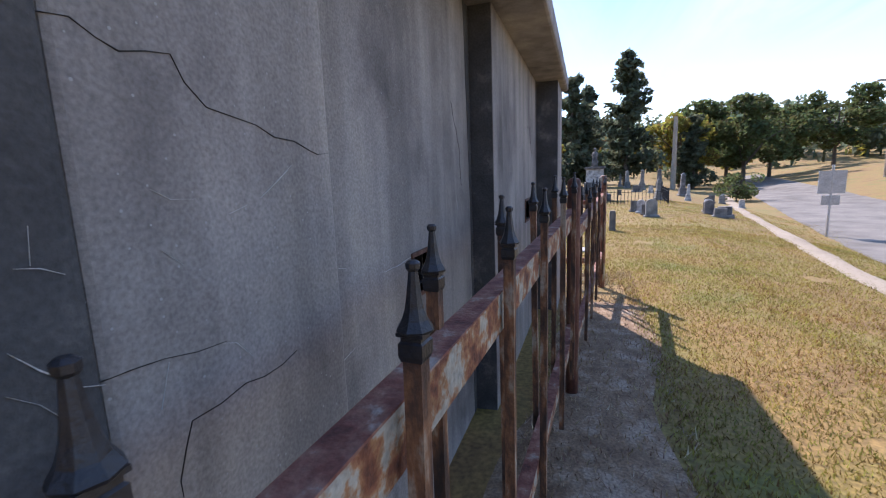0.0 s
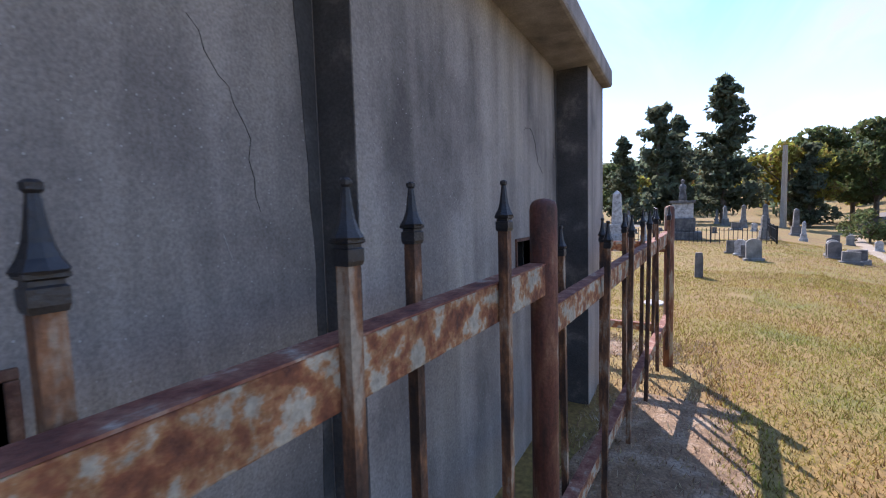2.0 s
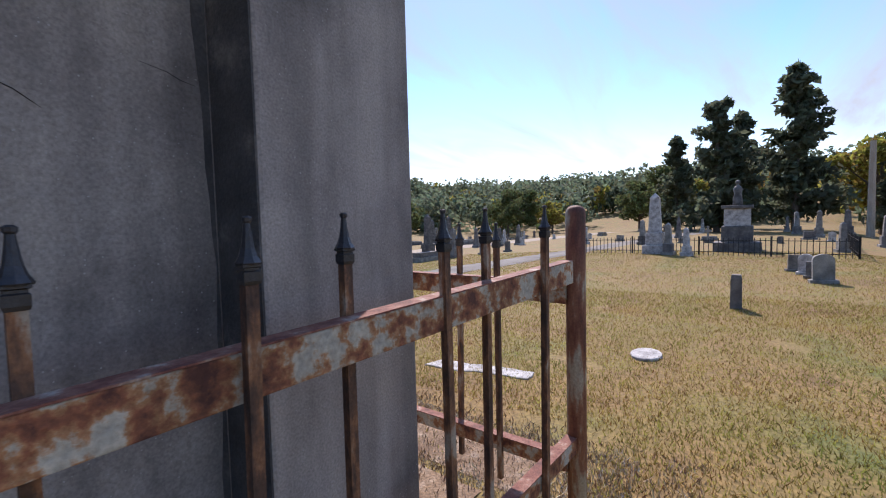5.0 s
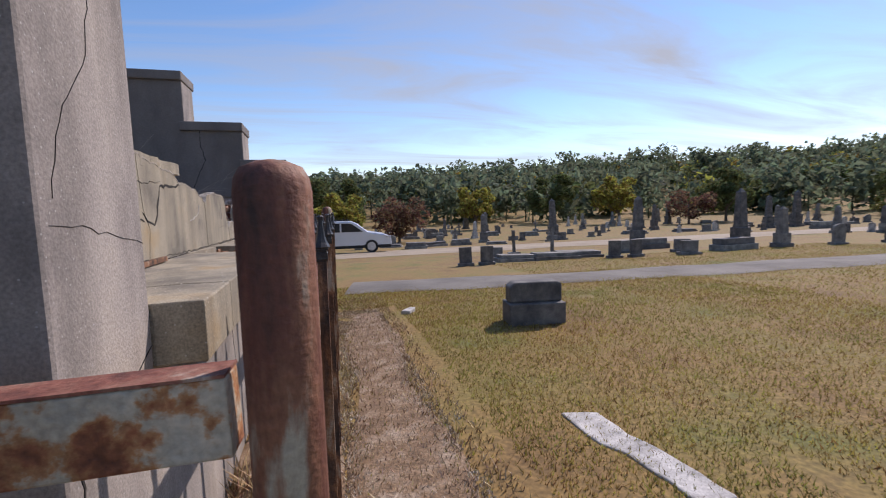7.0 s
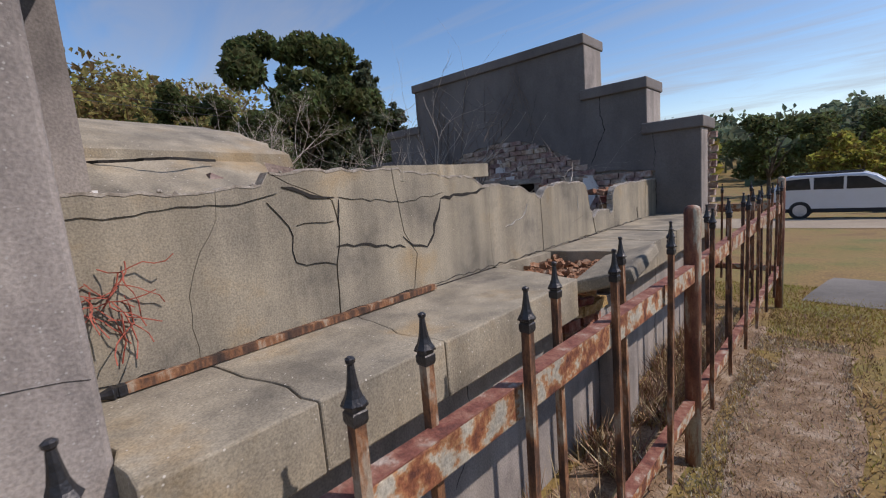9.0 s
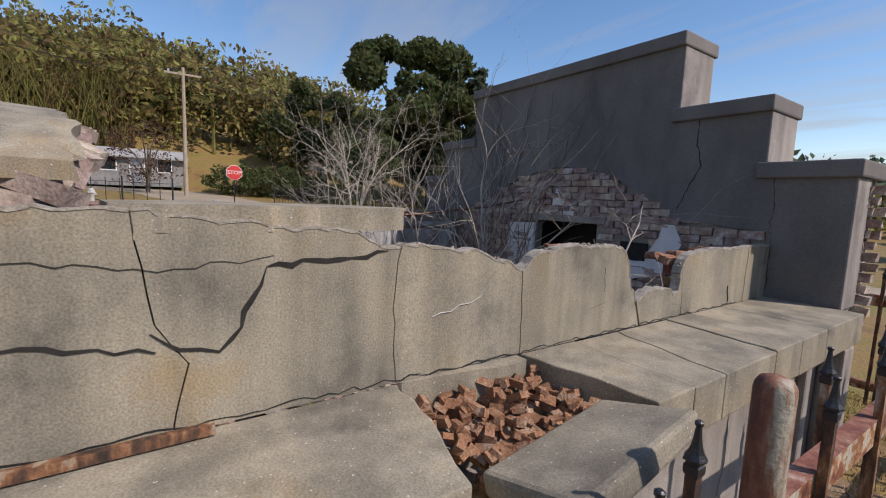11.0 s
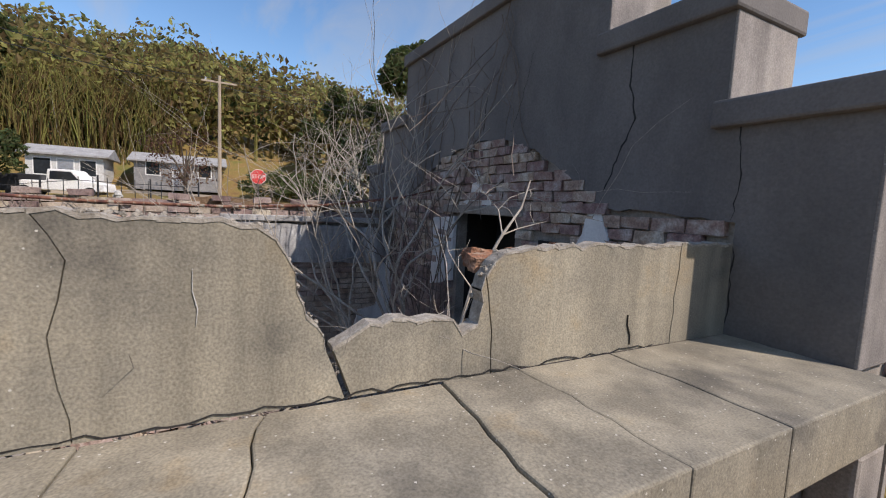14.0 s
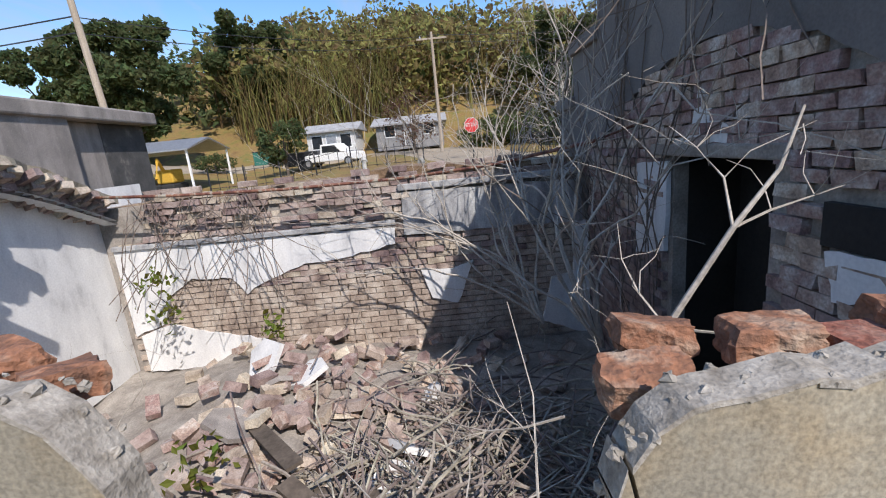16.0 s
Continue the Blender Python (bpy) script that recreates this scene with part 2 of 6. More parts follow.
VINE_RED = mat("red_vine", [(0.3, 0.07, 0.045), (0.42, 0.13, 0.09)], big=10, fine=60, bump=0)
LEAF_CEDAR = leaf_mat("cedar_leaf", (0.085, 0.105, 0.065), (0.135, 0.155, 0.1))
LEAF_GREEN = leaf_mat("green_leaf", (0.075, 0.095, 0.04), (0.14, 0.165, 0.065))
LEAF_YELLOW = leaf_mat("yellow_leaf", (0.21, 0.2, 0.045), (0.33, 0.28, 0.07))
LEAF_BAMBOO = leaf_mat("bamboo_leaf", (0.2, 0.175, 0.06), (0.34, 0.275, 0.11))
# Paler and bluer than the green leaf: distance haze mixed into the colour.
LEAF_FAR = leaf_mat("hazed_far_leaf", (0.11, 0.145, 0.095), (0.165, 0.195, 0.12))
LEAF_RED = leaf_mat("russet_leaf", (0.13, 0.075, 0.05), (0.2, 0.12, 0.085))
SIDING = mat("white_siding", [(0.5, 0.5, 0.48), (0.62, 0.62, 0.6)], big=1, fine=10, bump=0.05)
# White siding coloured down to grey for the tree shade on the low house.
SHADED_SIDING = mat("shaded_siding", [(0.2, 0.2, 0.2), (0.27, 0.265, 0.26)], big=1, fine=10, bump=0.05)
ROOF = mat("grey_shingle", [(0.26, 0.26, 0.26), (0.4, 0.4, 0.4)], big=2, fine=14, bump=0.2)
CAR = mat("pale_blue_car_paint", [(0.58, 0.62, 0.68), (0.62, 0.66, 0.72)], big=1, fine=5, rough=0.25, bump=0, metal=0.3, fine_amt=0.02)
GLASS = mat("dark_car_glass", [(0.02, 0.024, 0.028), (0.03, 0.034, 0.04)], big=1, fine=5, rough=0.06, bump=0)
TYRE = mat("tyre_rubber", [(0.02, 0.02, 0.02), (0.035, 0.035, 0.035)], big=8, fine=40, bump=0.1)
STEEL = mat("grey_steel", [(0.4, 0.4, 0.41), (0.55, 0.55, 0.56)], big=5, fine=40, rough=0.4, metal=0.7, bump=0.05)
SIGN_RED = mat("sign_red", [(0.55, 0.03, 0.03), (0.62, 0.05, 0.045)], big=3, fine=20, rough=0.5, bump=0)
WHITE = mat("white_paint", [(0.72, 0.72, 0.7), (0.8, 0.8, 0.78)], big=3, fine=20, bump=0)
YELLOW_MACHINE = mat("yellow_machine_paint", [(0.5, 0.3, 0.03), (0.6, 0.36, 0.05)], big=3, fine=20, bump=0)
GREEN_BIN = mat("green_bin_paint", [(0.02, 0.12, 0.09), (0.04, 0.17, 0.13)], big=3, fine=20, bump=0)
WOOD_POLE = mat("pole_wood", [(0.3, 0.24, 0.18), (0.45, 0.38, 0.3)], big=4, fine=40, bump=0.2, stretch=(1, 1, 0.2))
LAMP_RED = mat("tail_lamp_red", [(0.4, 0.02, 0.02), (0.45, 0.03, 0.03)], big=3, fine=20, rough=0.2, bump=0)


# ---- mesh helpers ----
class Build:
    """Collects vertices and faces of one mesh."""

    def __init__(self):
        self.v, self.f = [], []

    def add(self, vs, fs):
        k = len(self.v)
        self.v += [tuple(p) for p in vs]
        self.f += [tuple(i + k for i in f) for f in fs]
        return self

    def box(self, x0, x1, y0, y1, z0, z1, m=None):
        vs = [Vector((x, y, z)) for z in (z0, z1) for y in (y0, y1) for x in (x0, x1)]
        if m:
            vs = [m @ p for p in vs]
        return self.add(vs, [(0, 2, 3, 1), (4, 5, 7, 6), (0, 1, 5, 4), (2, 6, 7, 3), (0, 4, 6, 2), (1, 3, 7, 5)])

    def prism(self, poly, axis, lo, hi):
        put = {"x": lambda a, u, w: (a, u, w), "y": lambda a, u, w: (u, a, w), "z": lambda a, u, w: (u, w, a)}[axis]
        n = len(poly)
        area = sum(poly[i][0] * poly[(i + 1) % n][1] - poly[(i + 1) % n][0] * poly[i][1] for i in range(n))
        if (area < 0) != (axis == "y"):
            poly = poly[::-1]
        vs = [put(lo, u, w) for u, w in poly] + [put(hi, u, w) for u, w in poly]
        return self.add(vs, [tuple(range(n))[::-1], tuple(range(n, 2 * n))] + [(i, (i + 1) % n, n + (i + 1) % n, n + i) for i in range(n)])

    def tube(self, pts, radii, sides=6):
        pts = [Vector(p) for p in pts]
        if not hasattr(radii, "__len__"):
            radii = [radii] * len(pts)
        vs, fs = [], []
        for i, p in enumerate(pts):
            d = (pts[min(i + 1, len(pts) - 1)] - pts[max(i - 1, 0)]).normalized()
            a = d.orthogonal().normalized() if abs(d.z) < 0.95 else Vector((1, 0, 0))
            a = (a - d * a.dot(d)).normalized()
            b = d.cross(a)
            for k in range(sides):
                t = 2 * math.pi * k / sides
                vs.append(p + (a * math.cos(t) + b * math.sin(t)) * radii[i])
        for i in range(len(pts) - 1):
            for k in range(sides):
                fs.append((i * sides + k, i * sides + (k + 1) % sides, (i + 1) * sides + (k + 1) % sides, (i + 1) * sides + k))
        fs.append(tuple(range(sides))[::-1])
        fs.append(tuple(range((len(pts) - 1) * sides, len(pts) * sides)))
        return self.add(vs, fs)

    def lathe(self, prof, sides=12, at=(0, 0, 0), square=False):
        """prof: radius and height pairs, from the bottom up."""
        vs, fs = [], []
        for r, h in prof:
            for k in range(sides):
                t = 2 * math.pi * (k + (0.5 if square else 0)) / sides
                vs.append((at[0] + r * math.cos(t), at[1] + r * math.sin(t), at[2] + h))
        for i in range(len(prof) - 1):
            for k in range(sides):
                fs.append((i * sides + k, i * sides + (k + 1) % sides, (i + 1) * sides + (k + 1) % sides, (i + 1) * sides + k))
        fs.append(tuple(range(sides))[::-1])
        fs.append(tuple(range((len(prof) - 1) * sides, len(prof) * sides)))
        return self.add(vs, fs)

    def cards(self, centres, size, rng, flat=0.0):
        """Small bent leaf clumps, one at each centre."""
        c = np.asarray(centres, float)
        n = len(c)
        a = rng.normal(size=(n, 3))
        a[:, 2] *= 1 - flat
        a /= np.linalg.norm(a, axis=1)[:, None]
        b = np.cross(a, rng.normal(size=(n, 3)))
        b /= np.linalg.norm(b, axis=1)[:, None] + 1e-9
        s = size * rng.uniform(0.6, 1.4, n)[:, None]
        nrm = np.cross(a, b)
        quad = np.stack([c - a * s, c - b * s * 0.55 + nrm * s * 0.2, c + a * s, c + b * s * 0.55 + nrm * s * 0.2], 1).reshape(-1, 3)
        k = len(self.v)
        self.v += [tuple(p) for p in quad]
        self.f += [(k + 4 * i, k + 4 * i + 1, k + 4 * i + 2, k + 4 * i + 3) for i in range(n)]
        return self

    def mesh(self, name, material, smooth=False):
        me = bpy.data.meshes.new(name)
        me.from_pydata(self.v, [], self.f)
        me.materials.append(material)
        if smooth:
            me.polygons.foreach_set("use_smooth", [True] * len(me.polygons))
        me.update()
        return me


def part(name, b, material, parent=None, label="", bevel=0.0, smooth=False):
    ob = new(name, b.mesh(name, material, smooth))
    if parent:
        ob.parent = parent
    if bevel:
        md = ob.modifiers.new("bevel", "BEVEL")
        md.width, md.segments, md.limit_method = bevel, 2, "ANGLE"
    return tagged(ob, label)


def thing(name, label, category, group="", kind="", at=(0, 0, 0), rz=0):
    ob = new(name)
    ob.matrix_basis = pose(*at, 0, 0, rz)
    return tagged(ob, label, category, group, kind)


def jag(pts, amount, step, rng):
    """A broken line through pts, with extra uneven points."""
    out = []
    for (a, b), (c, d) in zip(pts, pts[1:]):
        n = max(1, int(math.hypot(c - a, d - b) / step))
        for k in range(n):
            t = k / n
            j = 0 if k == 0 else amount
            out.append((a + (c - a) * t + rng.uniform(-j, j), b + (d - b) * t + rng.uniform(-j, j)))
    return out + [pts[-1]]


def crack(pts, axis, at, width, depth, rng, name="crack", material=None, parent=None):
    """A narrow uneven gap line, raised a hair over its surface so that it covers it."""
    line = jag(pts, 0.009, 0.035, rng)
    up, dn = [], []
    for i, (u, w) in enumerate(line):
        a, b = line[max(i - 1, 0)], line[min(i + 1, len(line) - 1)]
        d = Vector((b[0] - a[0], b[1] - a[1])).normalized()
        h = width * (0.42 if width < 0.009 else 0.7) * rng.uniform(0.3, 1.0) * (0.25 if i in (0, len(line) - 1) else 1) / 2
        up.append((u - d.y * h, w + d.x * h))
        dn.append((u + d.y * h, w - d.x * h))
    b = Build()
    for i in range(len(line) - 1):
        b.prism([up[i], up[i + 1], dn[i + 1], dn[i]], axis, min(at, at + depth), max(at, at + depth))
    return part(name, b, material or CRACK, parent)


rng = np.random.default_rng(4)
rnd = random.Random(7)


# ---- terrain ----
def gz(x, y):
    z = -0.045 * max(0.0, min(y, 34) - 5)
    if y < 1.4:
        z += 0.02 * max(0.0, min(-x - 1.5, 3)) * min(1, (1.4 - y) / 0.4)
    if x < -7:
        z += 0.045 * min(-x - 7, 40)
    if y < -1 and x > -40:
        d = -1 - y - 0.16 * max(0.0, x) * 0.6
        z -= 0.16 * min(max(d, 0), 3.2)
        if d > 9:
            z += 0.16 * min(d - 9, 12)
    if x < -44:
        z += 15 * min(1, (-44 - x) / 40) ** 0.8 * (1 - 0.35 * min(1, max(0.0, y) / 60))
    far = math.hypot(x, y)
    if y > 40 or x > 60:
        a = max(0.0, y - 80) + max(0.0, x - 80) * 0.7
        z += 12.5 * min(1, a / 70) * (0.55 + 0.45 * min(1, max(0.0, x) / 90))
    if far < 60:
        z += 0.03 * noise.noise((x * 0.5, y * 0.5, 0)) * min(1, far / 4)
    return z


def axis_steps(lo, hi, near_lo, near_hi, fine, cuts):
    s = set(round(v, 4) for v in np.arange(near_lo, near_hi + 1e-6, fine))
    for sign, edge, end in ((1, near_hi, hi), (-1, near_lo, lo)):
        v, d = edge, fine
        while abs(v - end) > d:
            d *= 1.16
            v += sign * d
            s.add(round(v, 3))
        s.add(end)
    return sorted(s | set(cuts))


PIT = (-4.6, -0.3, 1.6, 6.8)
gx = axis_steps(-420, 420, -9, 12, 0.4, PIT[:2])
gy = axis_steps(-420, 420, -8, 14, 0.4, PIT[2:])
b = Build()
b.v = [(x, y, gz(x, y)) for y in gy for x in gx]
nx = len(gx)
for j in range(len(gy) - 1):
    for i in range(nx - 1):
        if PIT[0] <= gx[i] < PIT[1] and PIT[2] <= gy[j] < PIT[3]:
            continue
        b.f.append((j * nx + i, j * nx + i + 1, (j + 1) * nx + i + 1, (j + 1) * nx + i))
ground = tagged(part("ground", b, GROUND, smooth=True), "dry autumn lawn of yellow and green grass", "ground", kind="structure")


def strip(name, line, width, lift, material, label, category, step=1.0, wob=0.0):
    """A road or path that lies on the ground along a line."""
    pts = []
    for (x0, y0), (x1, y1) in zip(line, line[1:]):
        n = max(1, int(math.hypot(x1 - x0, y1 - y0) / step))
        pts += [(x0 + (x1 - x0) * k / n, y0 + (y1 - y0) * k / n) for k in range(n)]
    pts.append(line[-1])
    s = Build()
    rows = 5
    for i, (x, y) in enumerate(pts):
        a, c = pts[max(i - 1, 0)], pts[min(i + 1, len(pts) - 1)]
        d = Vector((c[0] - a[0], c[1] - a[1])).normalized()
        wv = width * (1 + wob * noise.noise((x, y, 3)))
        for k in range(rows):
            o = (k / (rows - 1) - 0.5) * wv
            px, py = x - d.y * o, y + d.x * o
            s.v.append((px, py, gz(px, py) + lift * (1 if 0 < k < rows - 1 else 0.2)))
    for i in range(len(pts) - 1):
        for k in range(rows - 1):
            s.f.append((i * rows + k, (i + 1) * rows + k, (i + 1) * rows + k + 1, i * rows + k + 1))
    return tagged(part(name, s, material, smooth=True), label, category, kind="structure")


strip("road_1", [(0.9, 8.85), (3, 8.5), (7, 7.75), (14, 6.9), (40, 4.0)], 1.8, 0.035, ASPHALT, "old cracked grey cemetery lane across the lawn", "road", 0.5, 0.15)
strip("road_2", [(-30, 22.6), (-6, 21.6), (6, 21.4), (20, 20.6), (60, 17)], 5.2, 0.05, GRAVEL, "pale gravel cemetery road behind the graves", "road", 1.0, 0.08)
strip("road_3", [(-12, -4.6), (0, -5.6), (12, -8.2), (30, -12.2), (70, -20)], 4.6, 0.05, ASPHALT, "grey asphalt road that bends past the lawn", "road", 0.8, 0.03)
strip("gutter", [(-10, -2.2), (2.4, -2.95), (15.9, -5.3), (40, -10.2)], 0.5, 0.03, GRAVEL, "pale eroded concrete gutter beside the road", "gutter", 0.5, 0.4)
strip("road_4", [(-14, 10), (-24, 9), (-40, 5), (-43, -8), (-36, -20)], 7.0, 0.05, GRAVEL, "tan gravel drive in front of the houses", "road", 1.5, 0.1)
strip("path_1", [(0.78, 1.0), (0.84, 3), (0.9, 5.0), (0.95, 6.0)], 0.5, 0.012, BARE, "strip of bare litter along the fence", "path", 0.25, 0.5)
strip("path_2", [(-5.6, 1.05), (-3, 0.85), (-0.3, 0.62)], 0.75, 0.012, BARE, "strip of dry litter under the fence", "path", 0.25, 0.5)
strip("path_3", [(0.22, 1.2), (0.24, 3), (0.28, 6.6)], 0.52, 0.016, BARE, "dry weeds and litter between wall and fence", "path", 0.25, 0.3)

# ---- the tomb: front wall ----
WT = 2.28
front = thing("wall_south", "grey stucco tomb wall with shallow steps and dark streaks", "wall", kind="structure")
for nm, x0, x1, yf, mt in (("pier", -0.63, -0.02, 1.165, STUCCO), ("panel", -2.745, -0.63, 1.375, STUCCO), ("panel", -4.28, -2.745, 1.505, STUCCO), ("panel", -4.81, -4.285, 1.42, STUCCO), ("pier", -5.5, -4.81, 1.412, BLACK_STAIN_SHADE)):
    holes = {1.375: (-1.49, -1.23, 1.02, 1.18), 1.505: (-3.645, -3.42, 0.955, 1.1)}
    hole = holes.get(yf) if (x0, x1) in ((-2.745, -0.63), (-4.28, -2.745)) else None
    s = Build()
    if hole:
        a, c, d, e = hole
        yb = yf + 0.22
        s.box(x0, a, yf, yb, -0.3, WT).box(c, x1, yf, yb, -0.3, WT).box(a, c, yf, yb, -0.3, d).box(a, c, yf, yb, e, WT)
        s.box(x0, x1, yb + 0.02, 1.78, -0.3, WT)
        part(nm, s, mt, front)
        v = Build()
        t = 0.018
        v.box(a - t, c + t, yf - 0.008, yf + 0.05, e, e + t).box(a - t, c + t, yf - 0.008, yf + 0.05, d - t, d)
        v.box(a - t, a, yf - 0.008, yf + 0.05, d, e).box(c, c + t, yf - 0.008, yf + 0.05, d, e)
        vent = tagged(part("wall_vent", v, DARK_RUST, None, bevel=0.003), "small rusted square vent opening in the stucco wall", "vent")
        # Shade in the vent is coloured in: near-black back and side plates.
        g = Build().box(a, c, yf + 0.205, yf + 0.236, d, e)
        part("back_plate", g.box(a, a + 0.006, yf + 0.05, yf + 0.21, d, e).box(c - 0.006, c, yf + 0.05, yf + 0.21, d, e).box(a, c, yf + 0.05, yf + 0.21, d, d + 0.006).box(a, c, yf + 0.05, yf + 0.21, e - 0.006, e), DARK_HOLE, vent, "near-black lining for the shade inside the vent")
        if yf > 1.5:
            part("debris", Build().box(a + 0.05, c - 0.08, yf + 0.1, yf + 0.18, d + 0.005, d + 0.025), PLASTER, vent, "pale flakes inside the vent")
        else:
            part("paper", Build().box(a + 0.015, a + 0.13, yf + 0.16, yf + 0.165, d + 0.06, e - 0.02, Matrix.Translation((0, 0, 0))), PLASTER, vent, "torn white paper inside the vent")
    else:
        s.box(x0, x1, yf, 1.63 if x1 > -0.1 else 1.66, -0.3, WT)
        part(nm, s, mt, front, bevel=0.012)
cop = Build().box(-5.56, 0.015, 1.1, 1.82, WT, WT + 0.14)
# Returns turned from the sun: their shade and stain are both in the colour.
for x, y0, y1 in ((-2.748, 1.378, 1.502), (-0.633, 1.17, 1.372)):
    part("return_face", Build().box(x, x + 0.006, y0, y1, -0.3, WT), BLACK_STAIN_SHADE, front, "return of the wall step, blackened for rain stain and shade")
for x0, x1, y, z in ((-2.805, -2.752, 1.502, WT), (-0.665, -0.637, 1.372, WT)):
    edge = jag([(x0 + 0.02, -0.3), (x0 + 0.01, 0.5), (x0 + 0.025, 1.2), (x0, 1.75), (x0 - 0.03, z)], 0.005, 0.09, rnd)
    part("stain", Build().prism(edge + [(x1, z), (x1, -0.3)], "y", y, y + 0.006), BLACK_STAIN_SHADE, front, "black rain streak down the stucco")
part("coping", cop, STUCCO, front, "weathered slab coping", bevel=0.02)
w = Build().box(-5.0, -0.66, 1.782, 1.8, -0.3, 1.62)
part("plaster_face", w, PLASTER, front, "white plastered inner face")
for pts, y, wd, mt in (
    ([(-4.81, 1.572), (-4.78, 1.576), (-4.755, 1.562), (-4.73, 1.553), (-4.66, 1.567), (-4.643, 1.534), (-4.61, 1.505), (-4.57, 1.499), (-4.51, 1.49), (-4.466, 1.473), (-4.41, 1.47), (-4.368, 1.456), (-4.291, 1.453)], 1.42, 0.005, CRACK),
    ([(-4.81, 1.17), (-4.774, 1.169), (-4.729, 1.165), (-4.677, 1.154), (-4.624, 1.15)], 1.42, 0.004, CRACK),
    ([(-4.89, 1.239), (-4.867, 1.211), (-4.831, 1.176), (-4.81, 1.168)], 1.412, 0.004, PATCH),
    ([(-4.63, 1.149), (-4.605, 1.14), (-4.576, 1.106)], 1.42, 0.003, PATCH),
    ([(-4.73, 0.959), (-4.715, 1.028), (-4.701, 1.059), (-4.649, 1.058), (-4.595, 1.066), (-4.503, 1.059), (-4.46, 1.069)], 1.42, 0.0035, CRACK),
    ([(-4.743, 1.099), (-4.723, 1.158)], 1.42, 0.003, PATCH),
    ([(-4.873, 1.318), (-4.851, 1.314), (-4.83, 1.303)], 1.412, 0.004, PATCH),
    ([(-4.855, 1.358), (-4.859, 1.318)], 1.412, 0.003, PATCH),
    ([(-4.897, 1.198), (-4.873, 1.177), (-4.847, 1.14), (-4.823, 1.111), (-4.813, 1.09)], 1.412, 0.003, PATCH),
    ([(-4.715, 1.389), (-4.689, 1.375), (-4.644, 1.373)], 1.42, 0.003, PATCH),
    ([(-4.589, 1.347), (-4.57, 1.352), (-4.55, 1.358)], 1.42, 0.0025, PATCH),
    ([(-4.517, 1.368), (-4.47, 1.396), (-4.426, 1.424)], 1.42, 0.0035, PATCH),
    ([(-4.711, 1.308), (-4.681, 1.282)], 1.42, 0.002, PATCH),
    ([(-4.236, 1.152), (-4.168, 1.154)], 1.505, 0.003, PATCH),
    ([(-4.185, 1.176), (-4.111, 1.157)], 1.505, 0.003, PATCH),
    ([(-3.915, 1.104), (-3.799, 1.097), (-3.723, 1.103), (-3.66, 1.107)], 1.505, 0.004, PATCH),
    ([(-4.19, 0.907), (-4.103, 0.924)], 1.505, 0.0025, PATCH),
    ([(-3.05, 1.3), (-3.03, 1.24)], 1.505, 0.008, PATCH),
    ([(-3.1, 1.75), (-2.98, 1.55), (-2.95, 1.35)], 1.505, 0.003, CRACK),
    ([(-1.34, 1.78), (-1.26, 1.8), (-1.19, 1.79), (-1.13, 1.73), (-1.08, 1.62), (-0.99, 1.57)], 1.375, 0.007, CRACK),
    ([(-0.8, 1.72), (-0.74, 1.71), (-0.67, 1.69)], 1.375, 0.006, CRACK),
):
    crack(pts, "y", y - 0.0015, wd, 0.004, rnd, "crack" if mt is CRACK else "filler", mt, front)
for pts, wd in (([(1.43, 2.2), (1.43, 1.78), (1.4, 1.67), (1.27, 1.5), (1.22, 1.35)], 0.004), ([(1.17, 0.86), (1.26, 0.87), (1.35, 0.93), (1.5, 0.9), (1.62, 0.95)], 0.01), ([(1.2, 1.3), (1.35, 1.29), (1.5, 1.26), (1.62, 1.24)], 0.003), ([(1.22, 0.85), (1.2, 0.5), (1.25, 0.2)], 0.012)):
    crack(pts, "x", -0.0185, wd, -0.004, rnd, "crack", CRACK, front)

# ---- the tomb: east side ----
XU = -0.43
side = thing("wall_east", "cracked pale concrete tomb side with a broad ledge", "wall", kind="structure")
TOP = [(1.63, 1.6), (1.85, 1.6), (2.0, 1.585), (2.2, 1.6), (2.23, 1.64), (2.5, 1.645), (2.8, 1.64), (3.1, 1.6), (3.35, 1.585), (3.46, 1.53), (3.53, 1.54), (3.7, 1.52), (3.86, 1.5), (3.92, 1.47), (4.0, 1.46), (4.07, 1.42), (4.15, 1.48), (4.37, 1.51), (4.6, 1.5), (4.74, 1.49), (4.78, 1.46), (4.82, 1.39), (4.84, 1.31), (4.9, 1.2), (4.95, 1.22), (5.0, 1.25), (5.1, 1.255), (5.24, 1.24), (5.27, 1.2), (5.32, 1.22), (5.335, 1.36), (5.4, 1.42), (5.55, 1.435), (5.74, 1.445), (6.0, 1.445), (6.29, 1.445), (6.56, 1.45)]


def top_at(y):
    for (a, p), (c, q) in zip(TOP, TOP[1:]):
        if a <= y <= c:
            return p + (q - p) * (y - a) / (c - a)
    return TOP[-1][1]


